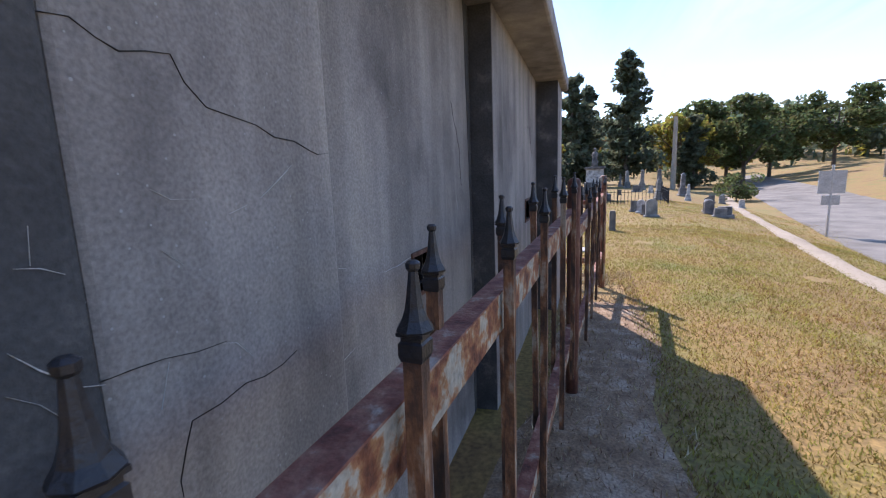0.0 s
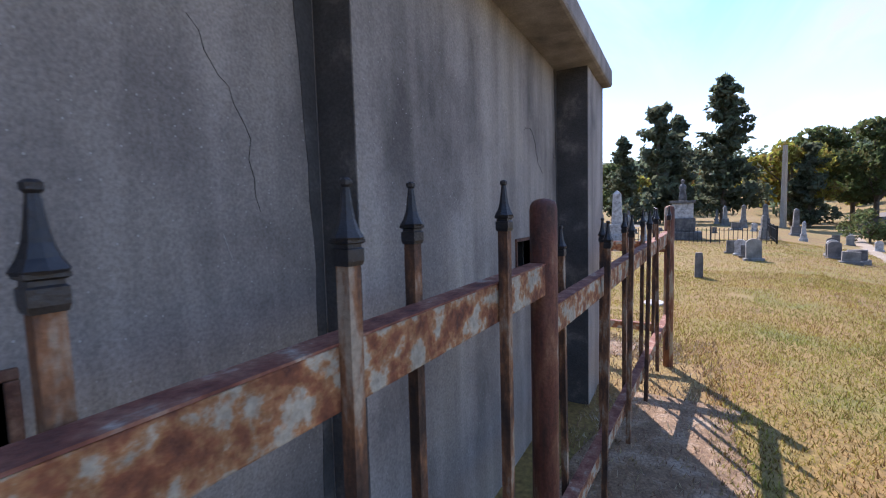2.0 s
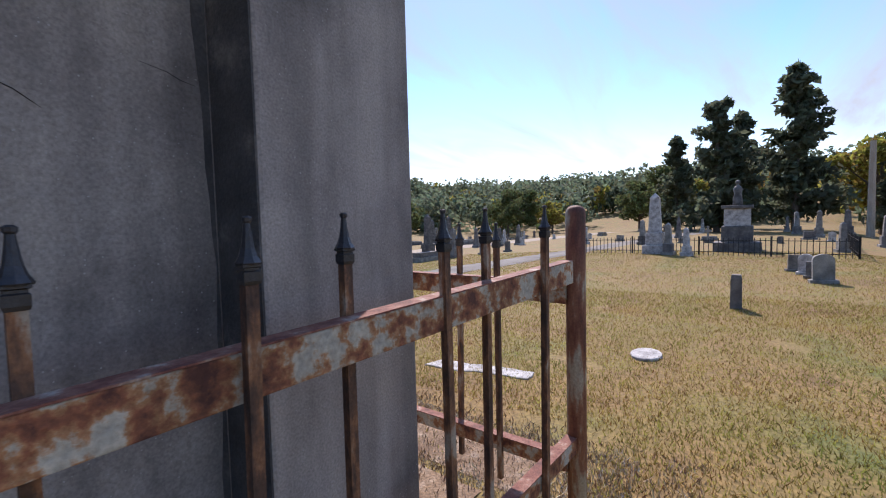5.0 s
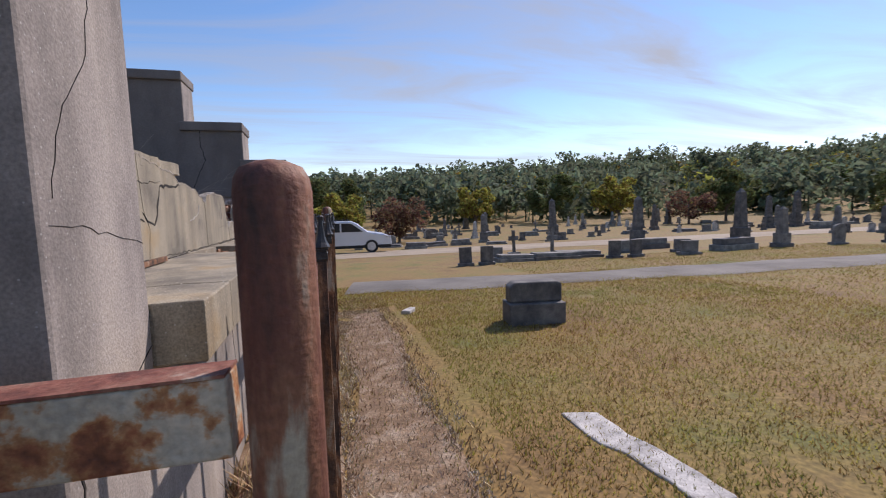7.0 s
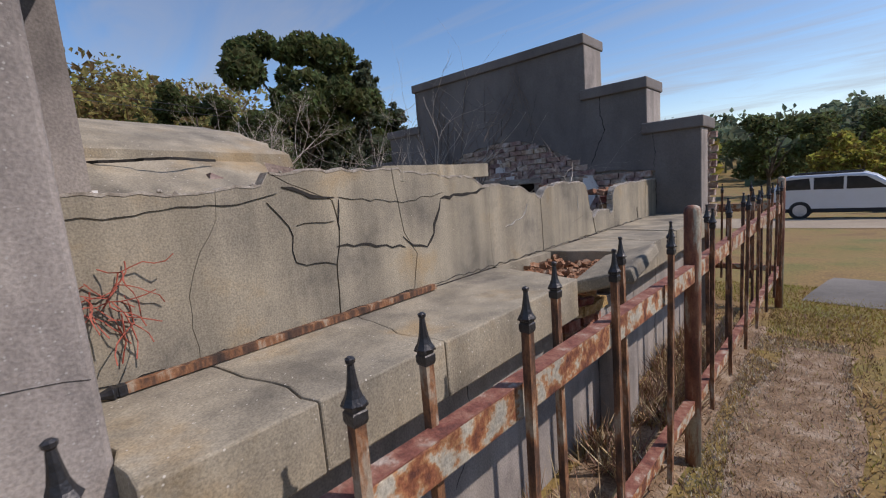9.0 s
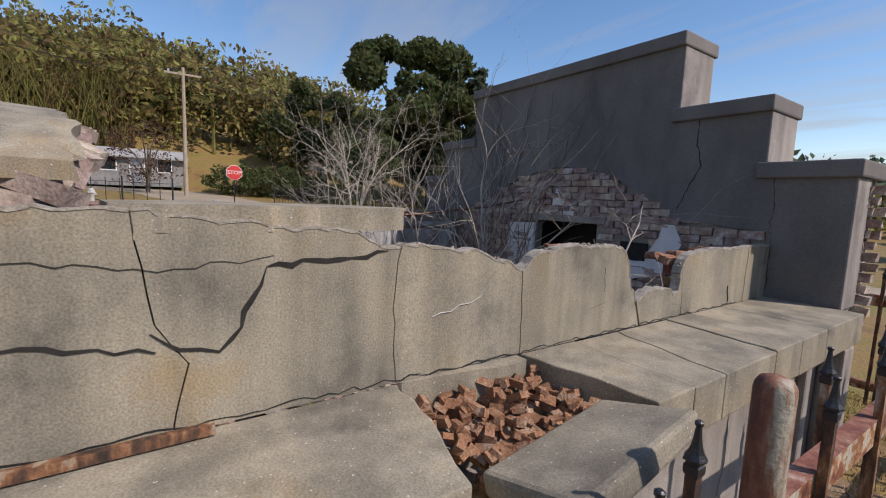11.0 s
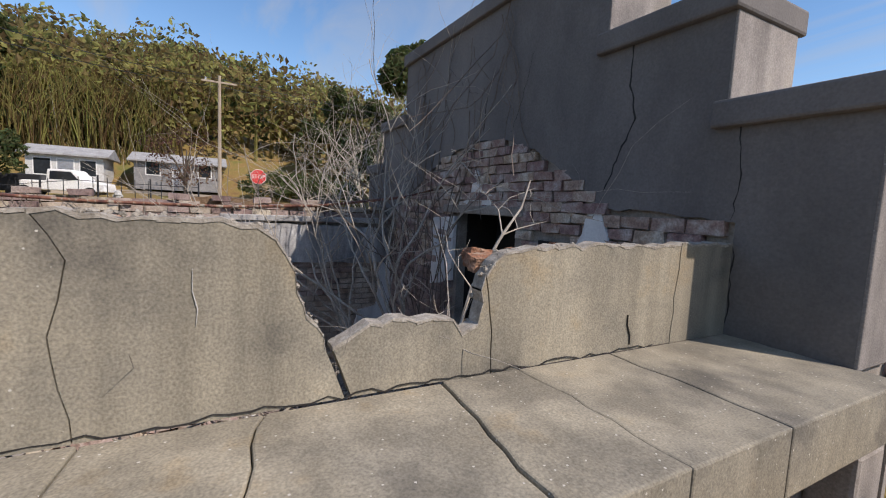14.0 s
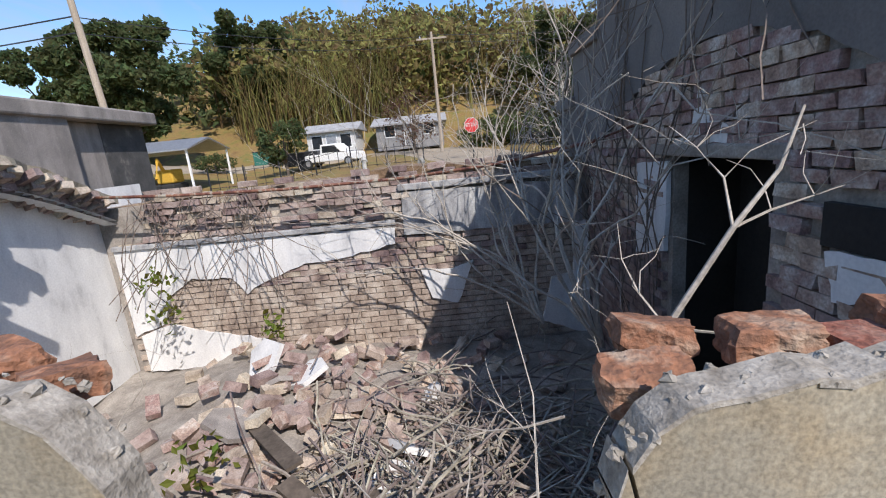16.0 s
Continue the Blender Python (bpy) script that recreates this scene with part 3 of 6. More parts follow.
cuts = [
    [(1.63, 1.07), (1.63, 1.6)],
    [(1.93, 1.07), (1.93, 1.28), (1.98, 1.41), (2.04, 1.5), (2.05, 1.59)],
    [(2.45, 1.07), (2.46, 1.28), (2.49, 1.42), (2.47, 1.53), (2.3, 1.6), (2.23, 1.64)],
    [(2.86, 1.07), (2.9, 1.25), (2.83, 1.36), (2.81, 1.5), (2.79, 1.64)],
    [(3.5, 1.07), (3.49, 1.22), (3.49, 1.38), (3.51, 1.53)],
    [(4.08, 1.07), (4.08, 1.25), (4.07, 1.42)],
    [(4.42, 1.07), (4.39, 1.28), (4.42, 1.42), (4.37, 1.51)],
    [(4.95, 1.07), (4.92, 1.15), (4.9, 1.2)],
    [(5.375, 1.07), (5.36, 1.25), (5.34, 1.36)],
    [(6.2, 1.07), (6.21, 1.3), (6.22, 1.452)],
    [(6.56, 1.07), (6.56, 1.45)],
]
rnd = random.Random(12)
cuts = [jag(c, 0.006, 0.05, rnd) for c in cuts]
gaps = [0, 0.002, 0.006, 0.004, 0.005, 0.0008, 0.0025, 0.018, 0.005, 0.0015, 0]
for i in range(len(cuts) - 1):
    lft = [(y + gaps[i] / 2, z) for y, z in cuts[i]]
    rgt = [(y - gaps[i + 1] / 2, z) for y, z in cuts[i + 1]]
    mid = [(y, z) for y, z in TOP if lft[-1][0] + 0.01 < y < rgt[-1][0] - 0.01]
    crest = jag([lft[-1]] + mid + [rgt[-1]], 0.009, 0.03, rnd)
    push = rnd.uniform(-0.002, 0.002)
    s = Build().prism(lft[:-1] + crest + rgt[:-1][::-1], "x", XU - 0.05, XU + push)
    piece = part("wall_slab", s, CONCRETE, side)
    rim = Build()
    for (y0, z0), (y1, z1) in zip(crest, crest[1:]):
        t0, t1 = rnd.uniform(0.002, 0.008), rnd.uniform(0.002, 0.008)
        rim.prism([(y0, z0 - t0), (y1, z1 - t1), (y1, z1 + 0.003), (y0, z0 + 0.003)], "x", XU - 0.053, XU + push + 0.002)
    part("broken_rim", rim, RIM, piece, "pale chipped broken edge")
core = Build()
y = 1.65
while y < 6.5:
    z = 1.07
    if 4.5 < y < 5.38:
        y += 0.1
        continue
    t = top_at(min(y + 0.1, 6.5))
    while z < t - 0.09:
        h = 0.062
        l = rnd.uniform(0.16, 0.2)
        core.box(XU - 0.2 + rnd.uniform(-0.03, 0.03), XU - 0.052, y + rnd.uniform(0, 0.015), min(y + l, 6.55), z, z + h)
        z += 0.07
    y += 0.2
part("brick_core", core, BRICK_MIX, side, "broken red brick core")
tag_core = side.children[-1]
tagged(tag_core, kind="stuff")
for pts, wd in (
    ([(1.64, 1.53), (1.94, 1.55), (2.15, 1.55), (2.25, 1.57)], 0.007), ([(2.21, 1.54), (2.28, 1.45), (2.29, 1.32), (2.46, 1.28)], 0.006),
    ([(2.31, 1.45), (2.47, 1.45)], 0.004), ([(2.27, 1.59), (2.38, 1.55), (2.48, 1.54)], 0.026), ([(2.5, 1.53), (2.49, 1.41)], 0.014), ([(2.47, 1.35), (2.63, 1.335), (2.83, 1.29)], 0.022),
    ([(2.82, 1.34), (2.88, 1.29), (2.97, 1.27), (3.0, 1.3), (3.05, 1.4), (3.09, 1.49)], 0.022), ([(3.09, 1.49), (3.3, 1.5), (3.46, 1.52)], 0.026), ([(2.5, 1.54), (2.84, 1.49), (3.11, 1.52)], 0.005),
    ([(1.64, 1.085), (2.3, 1.08), (2.98, 1.085), (3.6, 1.08)], 0.008), ([(3.6, 1.075), (4.4, 1.078), (5.3, 1.075), (6.1, 1.076)], 0.008), ([(5.95, 1.2), (5.97, 1.09)], 0.012)):
    crack(pts, "x", XU + 0.0035, wd, -0.005, rnd, "crack", CRACK, side)
for pts, wd in (([(3.9, 1.4), (3.85, 1.33), (3.72, 1.29), (3.64, 1.28)], 0.004), ([(4.62, 1.4), (4.625, 1.28)], 0.006)):
    crack(pts, "x", XU + 0.0035, wd, -0.005, rnd, "filler", PATCH, side)

# ledge: slabs parted by cracks, one broken open
LX = 0.12
edges = [
    [(XU, 1.63), (LX, 1.63)], [(XU, 1.93), (-0.2, 1.96), (-0.09, 1.99), (LX, 2.0)], [(XU, 2.5), (-0.33, 2.48), (-0.08, 2.43), (LX, 2.45)],
    [(XU, 3.5), (-0.3, 3.5), (-0.1, 3.46), (LX, 3.4)], [(XU, 4.08), (-0.28, 4.1), (-0.19, 4.13), (-0.05, 4.15), (LX, 4.16)], [(XU, 4.43), (-0.27, 4.41), (-0.17, 4.4), (LX, 4.4)],
    [(XU, 4.76), (-0.31, 4.72), (-0.1, 4.68), (LX, 4.64)], [(XU, 5.21), (-0.08, 5.17), (LX, 5.14)], [(XU, 5.47), (-0.08, 5.48), (LX, 5.47)], [(XU, 5.87), (LX, 5.86)], [(XU, 6.56), (LX, 6.56)]]
edges = [jag(e, 0.012, 0.06, rnd) for e in edges]
for i in range(len(edges) - 1):
    if i == 3:
        continue
    lft = [(x, yy + 0.0015) for x, yy in edges[i]]
    rgt = [(x, yy - 0.0015) for x, yy in edges[i + 1]]
    dz = rnd.uniform(-0.005, 0.004)
    part("ledge_slab", Build().prism(lft + rgt[::-1], "z", 0.885 + dz, 1.07 + dz), CONCRETE, side, bevel=0.006)
inner = [(-0.43, 3.51), (-0.43, 4.06), (-0.37, 4.06), (-0.36, 3.9), (-0.39, 3.75), (-0.41, 3.6), (-0.42, 3.52)]
part("ledge_slab", Build().prism(jag(inner, 0.01, 0.06, rnd), "z", 0.9, 1.068), CONCRETE, side)
tilt = Build().box(-0.1, 0.2, -0.26, 0.3, -0.05, 0.02, pose(0.12, 3.75, 1.05, 4, -16, 4))
part("ledge_fragment", tilt, CONCRETE, side, "tilted broken edge of the ledge", bevel=0.015)
for k in range(250):
    px, py = rnd.uniform(-0.4, 0.1), rnd.uniform(3.48, 4.12)
    r_ = Build().box(-0.05, 0.05, -0.03, 0.03, -0.025, 0.025, pose(px, py, 0.95 + rnd.uniform(0, 0.075), rnd.uniform(-35, 35), rnd.uniform(-35, 35), rnd.uniform(0, 180)) @ Matrix.Diagonal((rnd.uniform(0.25, 0.75), rnd.uniform(0.3, 0.8), rnd.uniform(0.25, 0.7), 1)))
    part("brick_shard", r_, BRICK_MIX, side)
low = Build().box(-0.62, -0.03, 1.63, 6.56, -0.35, 0.79).box(-0.62, -0.26, 1.63, 6.56, 0.79, 0.886).box(-0.26, -0.03, 4.2, 4.5, 0.79, 0.886).box(-0.26, -0.03, 1.63, 1.95, 0.79, 0.886).box(-0.26, -0.03, 5.6, 6.56, 0.79, 0.886)
part("lower_wall", low, STUCCO, side, "stained lower wall under the ledge")
for y0, y1, z1, xo in ((3.95, 4.2, 0.62, 0.13), (6.36, 6.56, 0.86, 0.1), (6.0, 6.1, 0.86, 0.02)):
    part("buttress", Build().box(-0.03, xo, y0, y1, -0.2, z1), STUCCO, side, bevel=0.015)
hole = Build()
for k in range(26):
    hole.box(-0.05, 0.05, -0.07, 0.07, -0.028, 0.028, pose(-0.05 + rnd.uniform(-0.02, 0.03), 3.72 + rnd.uniform(-0.2, 0.2), 0.55 + 0.013 * k, rnd.uniform(-14, 14), rnd.uniform(-14, 14), rnd.uniform(-30, 30)))
tagged(part("exposed_brick", hole, BRICK_MIX, side, "exposed crumbling orange brick"), kind="stuff")
for z, pts in ((0.5, [(1.9, 0.7), (2.1, 0.62), (2.2, 0.3)]), (0.5, [(2.7, 0.8), (2.75, 0.55), (2.6, 0.4)]), (0.3, [(5.1, 0.86), (5.12, 0.5), (5.05, 0.2)])):
    crack(pts, "x", -0.0285, 0.006, -0.003, rnd, "crack", CRACK, side)

# ---- the tomb: far wall ----
YB = 6.58
far_wall = thing("wall_north", "dark stepped gable wall with fallen stucco over brick", "wall", kind="structure")
steps = [(-5.09, -4.58, 1.93), (-4.58, -3.91, 2.41), (-3.91, -1.19, 3.03), (-1.19, -0.52, 2.41), (-0.52, -0.01, 1.93)]
s = Build()
s.prism([(-1.92, -0.4), (-0.02, -0.4), (-0.02, 1.93), (-0.53, 1.93), (-0.53, 2.41), (-1.2, 2.41), (-1.2, 3.02), (-3.9, 3.02), (-3.9, 2.41), (-4.57, 2.41), (-4.57, 1.93), (-5.08, 1.93), (-5.08, -0.4), (-2.73, -0.4), (-2.73, 1.5), (-1.92, 1.5)], "y", YB + 0.012, 7.02)
part("wall_core", s, MORTAR, far_wall)
outer = Build().prism([(-5.09, -0.4), (-0.01, -0.4), (-0.01, 1.93), (-0.52, 1.93), (-0.52, 2.41), (-1.19, 2.41), (-1.19, 3.03), (-3.91, 3.03), (-3.91, 2.41), (-4.58, 2.41), (-4.58, 1.93), (-5.09, 1.93)], "y", 7.022, 7.06)
part("outer_skin", outer, STUCCO, far_wall)
ARCH = [(-5.09, 1.5), (-4.25, 1.5), (-3.57, 1.74), (-3.02, 1.99), (-2.48, 2.08), (-2.11, 2.06), (-1.73, 1.96), (-1.46, 1.8), (-1.17, 1.59), (-0.43, 1.54)]
ragged = jag(ARCH, 0.014, 0.07, rnd)
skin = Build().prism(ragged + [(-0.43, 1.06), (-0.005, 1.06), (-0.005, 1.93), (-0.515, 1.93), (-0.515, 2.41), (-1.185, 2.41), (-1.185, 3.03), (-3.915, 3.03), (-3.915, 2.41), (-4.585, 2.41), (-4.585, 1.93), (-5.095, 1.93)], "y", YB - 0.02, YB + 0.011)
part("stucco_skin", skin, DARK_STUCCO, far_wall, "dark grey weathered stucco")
for x, z0, z1 in ((-0.012, 1.06, 1.93), (-0.522, 2.05, 2.41), (-1.192, 2.53, 3.03)):
    part("end_skin", Build().box(x, x + 0.018, YB - 0.018, 6.86 if x > -0.1 else 7.05, z0, z1), STUCCO, far_wall, bevel=0.006)
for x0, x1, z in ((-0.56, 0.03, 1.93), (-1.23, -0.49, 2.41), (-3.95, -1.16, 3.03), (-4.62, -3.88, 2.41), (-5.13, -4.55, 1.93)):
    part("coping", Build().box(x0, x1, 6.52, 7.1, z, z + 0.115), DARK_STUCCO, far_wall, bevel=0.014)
for pts, wd in (([(-1.0, 2.5), (-1.01, 2.21), (-0.96, 2.04), (-1.03, 1.91), (-1.13, 1.67)], 0.016), ([(-2.33, 2.42), (-2.37, 2.15)], 0.012), ([(-0.45, 1.95), (-0.43, 1.7), (-0.45, 1.55)], 0.01), ([(-1.8, 2.6), (-1.9, 2.3), (-2.0, 2.1)], 0.004), ([(-3.0, 2.8), (-2.6, 2.5), (-2.4, 2.45)], 0.004), ([(-0.43, 1.44), (-0.42, 1.2), (-0.43, 1.08)], 0.012)):
    crack(pts, "y", YB - 0.0215, wd, 0.004, rnd, "crack", CRACK, far_wall)
# The chamber is shallow, so its depth shade is put into a near-black lining.
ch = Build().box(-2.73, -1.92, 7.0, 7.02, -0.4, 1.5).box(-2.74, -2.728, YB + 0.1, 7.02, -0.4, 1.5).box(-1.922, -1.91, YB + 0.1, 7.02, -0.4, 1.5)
part("doorway_back", ch, DARK_HOLE, far_wall, "doorway lining with its depth shade in near-black colour")


def arch_z(x):
    for (a, p), (c, q) in zip(ARCH, ARCH[1:]):
        if a <= x <= c:
            return p + (q - p) * (x - a) / (c - a)
    return 1.5


def brick_mesh(name, l, h, d, material, seed):
    r_ = random.Random(seed)
    s_ = Build().box(-l / 2, l / 2, -d / 2, d / 2, -h / 2, h / 2)
    s_.v = [tuple(c + r_.uniform(-0.006, 0.006) for c in p) for p in s_.v]
    return s_.mesh(name, material)


BR = [brick_mesh("brick", 0.168, 0.057, 0.06, BRICK, k) for k in range(8)]
BG = [brick_mesh("brick", 0.17, 0.052, 0.06, BRICK_GREY, k + 20) for k in range(8)]
BL = [brick_mesh("brick", 0.2, 0.06, 0.095, BRICK_GREY, k + 40) for k in range(8)]
tri = Build().prism(jag([(-2.61, 1.6), (-2.5, 1.63), (-2.45, 1.86), (-2.4, 1.84), (-2.3, 1.7), (-2.19, 1.65), (-2.2, 1.57), (-2.61, 1.58)], 0.008, 0.05, rnd), "y", YB - 0.022, YB + 0.01)
part("plaster_patch", tri, PLASTER, far_wall, "white plaster remnant")
part("plaster_patch", Build().prism(jag([(-3.15, 1.44), (-2.74, 1.47), (-2.76, 0.9), (-3.16, 0.8), (-3.15, 1.44)], 0.01, 0.08, rnd)[:-1], "y", YB - 0.03, YB), PLASTER, far_wall, "white plaster remnant")
part("plaster_patch", Build().prism(jag([(-1.25, 1.43), (-1.2, 1.6), (-1.12, 1.55), (-1.05, 1.38), (-1.2, 1.1), (-1.55, 1.0), (-1.6, 1.18), (-1.4, 1.2)], 0.01, 0.06, rnd), "y", YB - 0.03, YB), PLASTER, far_wall, "bluish white plaster remnant")
# No recess here: the shade of the niche is only this flat dark plate.
part("niche", Build().box(-1.62, -1.36, YB - 0.031, YB, 1.2, 1.36), DARK_HOLE, far_wall, "flat near-black plate painted as a shaded niche")
part("lintel", Build().box(-2.95, -1.8, YB - 0.035, YB + 0.3, 1.5, 1.57), MORTAR, far_wall, bevel=0.01)

# ---- the tomb: west wall ----
XW = -4.27
west = thing("wall_west", "crumbling brick tomb wall with white plaster remnants", "wall", kind="structure")
part("wall_core", Build().box(-4.8, XW - 0.012, 1.8, 6.6, -0.4, 1.42), MORTAR, west)
part("outer_skin", Build().box(-5.05, -4.8, 1.85, 6.6, -0.4, 1.4), STUCCO, west)
pl = [(1.9, 1.02), (2.9, 0.99), (4.68, 0.98), (4.66, 0.81), (4.14, 0.72), (3.75, 0.7), (3.4, 0.58), (3.29, 0.54), (3.12, 0.44), (3.0, 0.62), (2.6, 0.66), (2.35, 0.5), (2.2, 0.2), (1.9, 0.1)]
part("plaster_patch", Build().prism(jag(pl, 0.012, 0.08, rnd), "x", XW, XW + 0.035), PLASTER, west, "streaked white plaster band")
part("plaster_patch", Build().prism(jag([(1.95, 0.1), (2.3, 0.2), (2.5, 0.12), (3.2, -0.05), (3.1, -0.3), (1.95, -0.3)], 0.012, 0.08, rnd), "x", XW, XW + 0.035), PLASTER, west, "white plaster at the foot")
part("plaster_patch", Build().prism(jag([(4.78, 1.31), (6.5, 1.27), (6.5, 0.86), (4.76, 0.89)], 0.01, 0.1, rnd), "x", XW, XW + 0.05), GREY_PLASTER, west, "grey mould-streaked plaster band")
part("plaster_patch", Build().prism(jag([(4.88, 0.53), (5.2, 0.5), (5.41, 0.57), (5.3, 0.3), (5.22, 0.14), (4.97, 0.22)], 0.01, 0.06, rnd), "x", XW, XW + 0.04), PLASTER, west, "white plaster scrap")
part("plaster_patch", Build().prism(jag([(6.18, 0.31), (6.4, 0.36), (6.42, 0.86), (6.56, 0.86), (6.55, -0.33), (6.07, -0.14)], 0.01, 0.06, rnd), "x", XW, XW + 0.05), PLASTER, west, "white plaster at the corner")
part("joint", Build().box(XW, XW + 0.004, 4.69, 4.72, 0.2, 1.4), CRACK, west)
part("string_course", Build().box(XW - 0.01, XW + 0.06, 1.9, 4.69, 1.0, 1.05), GREY_PLASTER, west, "broken pale string course", bevel=0.008)
part("string_course", Build().box(XW - 0.01, XW + 0.07, 4.75, 6.5, 1.32, 1.38), GREY_PLASTER, west, "broken pale string course", bevel=0.008)
part("soil", Build().prism(jag([(1.9, 1.42), (3, 1.46), (4.2, 1.48), (4.7, 1.55), (5.5, 1.5), (6.5, 1.47), (6.5, 1.4), (1.9, 1.4)], 0.012, 0.1, rnd), "x", -4.98, XW - 0.06), BARE, west, "dry earth on the wall top")

# ---- broken vault ----
vault = thing("vault", "broken concrete vault shell over the tomb", "vault", kind="structure")


def vz(x):
    return 1.5 + 0.56 * math.sin(math.pi * min(1, max(0, (x + 0.43) / -3.84)))


xs = [-0.45, -1.0, -1.55, -2.1, -2.65, -3.2, -3.75, -4.27]
depth = [2.3, 2.62, 2.6, 2.32, 2.1, 2.06, 2.05]
for i in range(7):
    s = Build()
    n = 8
    dz = rnd.uniform(-0.02, 0.03)
    rows = []
    for k in range(n + 1):
        x = xs[i] + (xs[i + 1] - xs[i]) * k / n * 0.985
        e = depth[i] + (depth[min(i + 1, 6)] - depth[i]) * k / n * 0.6 + rnd.uniform(-0.03, 0.03)
        rows.append((x, e))
    for x, e in rows:
        zt = vz(x) + dz
        s.v += [(x, 1.65, zt + 0.03), (x, e, zt), (x, e + rnd.uniform(-0.03, 0.02), zt - 0.06), (x, 1.65, zt - 0.06)]
    for k in range(n):
        a = 4 * k
        for q in range(4):
            s.f.append((a + q, a + (q + 1) % 4, a + 4 + (q + 1) % 4, a + 4 + q))
    s.f += [(0, 3, 2, 1), (4 * n, 4 * n + 1, 4 * n + 2, 4 * n + 3)]
    part("vault_slab", s, CONCRETE, vault)
    if xs[i] > -3.8:
        und = Build()
        und.v = [(x, yy, vz(x) - 0.24) for x, _ in rows for yy in (1.86, depth[i] - 0.05)] + [(x, yy, vz(x) - 0.2) for x, _ in rows for yy in (1.86, depth[i] - 0.05)]
        for k in range(n):
            und.f.append((2 * k, 2 * k + 1, 2 * k + 3, 2 * k + 2))
            und.f.append((2 * (n + 1) + 2 * k, 2 * (n + 1) + 2 * k + 2, 2 * (n + 1) + 2 * k + 3, 2 * (n + 1) + 2 * k + 1))
        part("vault_plaster", und, PLASTER, vault, "white plastered underside")
for k in range(120):
    x = -0.66 - 3.58 * (k % 40) / 40
    lay = k // 40
    ob = new("brick", BL[k % 8])
    ob.parent = vault
    i = min(6, int((-x - 0.45) / 0.55))
    ob.matrix_basis = pose(x, depth[i] - 0.06 - 0.05 * lay + rnd.uniform(-0.05, 0.04), vz(x) - 0.085 - lay * 0.055, rnd.uniform(-10, 10), math.degrees(math.atan((vz(x + 0.05) - vz(x - 0.05)) / -0.1)) + rnd.uniform(-8, 8), rnd.uniform(60, 120))

frag = Build().prism(jag([(-0.44, 2.75), (-0.44, 3.52), (-0.6, 3.6), (-0.8, 3.4), (-0.85, 2.9), (-0.7, 2.72)], 0.02, 0.08, rnd), "z", 1.585, 1.655)
part("vault_slab", frag, CONCRETE, vault, "displaced slab at the vault edge")
crack([(-0.9, 2.25), (-0.8, 2.05), (-0.95, 1.8)], "z", 1.725, 0.012, 0.01, rnd, "crack", CRACK, vault)

# ---- pit ----
b = Build()
nxp, nyp = 34, 40
for j in range(nyp + 1):
    for i in range(nxp + 1):
        x, y = -4.3 + 3.75 * i / nxp, 1.75 + 4.85 * j / nyp
        h = -0.32 + 0.3 * math.exp(-((x + 3.3) ** 2 + (y - 3.6) ** 2) / 1.1) + 0.32 * math.exp(-((x + 0.9) ** 2 + (y - 4.6) ** 2) / 0.8)
        b.v.append((x, y, h + 0.07 * noise.noise((x * 3, y * 3, 1)) + 0.04 * noise.noise((x * 9, y * 9, 1))))
for j in range(nyp):
    for i in range(nxp):
        a = j * (nxp + 1) + i
        b.f.append((a, a + 1, a + nxp + 2, a + nxp + 1))
tagged(part("floor", b, MORTAR, smooth=True), "earth and rubble floor of the open tomb", "floor", kind="structure")


def pit_z(x, y):
    return -0.32 + 0.3 * math.exp(-((x + 3.3) ** 2 + (y - 3.6) ** 2) / 1.1) + 0.32 * math.exp(-((x + 0.9) ** 2 + (y - 4.6) ** 2) / 0.8) + 0.07 * noise.noise((x * 3, y * 3, 1))


rubble = thing("rubble_heap", "heap of fallen greyish bricks and mortar lumps", "rubble")
RB = [brick_mesh("brick", rnd.uniform(0.1, 0.2), 0.06, 0.095, (BRICK_GREY, BRICK_GREY, BRICK)[k % 3], k + 70) for k in range(12)]
for k in range(290):
    x, y = (rnd.gauss(-2.8, 0.8), rnd.gauss(4.1, 0.8)) if k < 220 else (rnd.uniform(-4.1, -0.8), rnd.uniform(3.2, 6.3))
    x, y = min(-0.75, max(-4.15, x)), min(6.4, max(2.2, y))
    ob = new("brick", RB[k % 12])
    ob.parent = rubble
    ob.matrix_basis = pose(x, y, pit_z(x, y) + rnd.uniform(0.0, 0.14), rnd.uniform(-30, 30), rnd.uniform(-35, 35), rnd.uniform(0, 180))
for k in range(9):
    x, y = rnd.uniform(-3.6, -1.2), rnd.uniform(3.3, 5.9)
    w_ = rnd.uniform(0.12, 0.26)
    chunk = Build().prism([(w_ * math.cos(a) * rnd.uniform(0.6, 1), w_ * math.sin(a) * rnd.uniform(0.6, 1)) for a in (0, 0.9, 1.9, 2.8, 3.9, 5.1)], "z", -0.02, 0.02)
    c_ = tagged(part("plaster_slab", chunk, PLASTER if k % 3 else STUCCO, None), "fallen slab of pale plaster on the rubble", "plaster slab", "fallen plaster")
    c_.matrix_basis = pose(x, y, pit_z(x, y) + 0.1, rnd.uniform(-40, 40), rnd.uniform(-40, 40), rnd.uniform(0, 180))
for k in range(4):
    pk = tagged(part("plank", Build().box(-0.5, 0.5, -0.05, 0.05, -0.012, 0.012), BARK), "grey weathered plank lying in the rubble", "plank", "planks")
    x, y = -2.5 + 0.4 * k, 3.9 + 0.35 * k
    pk.matrix_basis = pose(x, y, pit_z(x, y) + 0.14, rnd.uniform(-8, 8), rnd.uniform(-12, 12), rnd.uniform(20, 120))


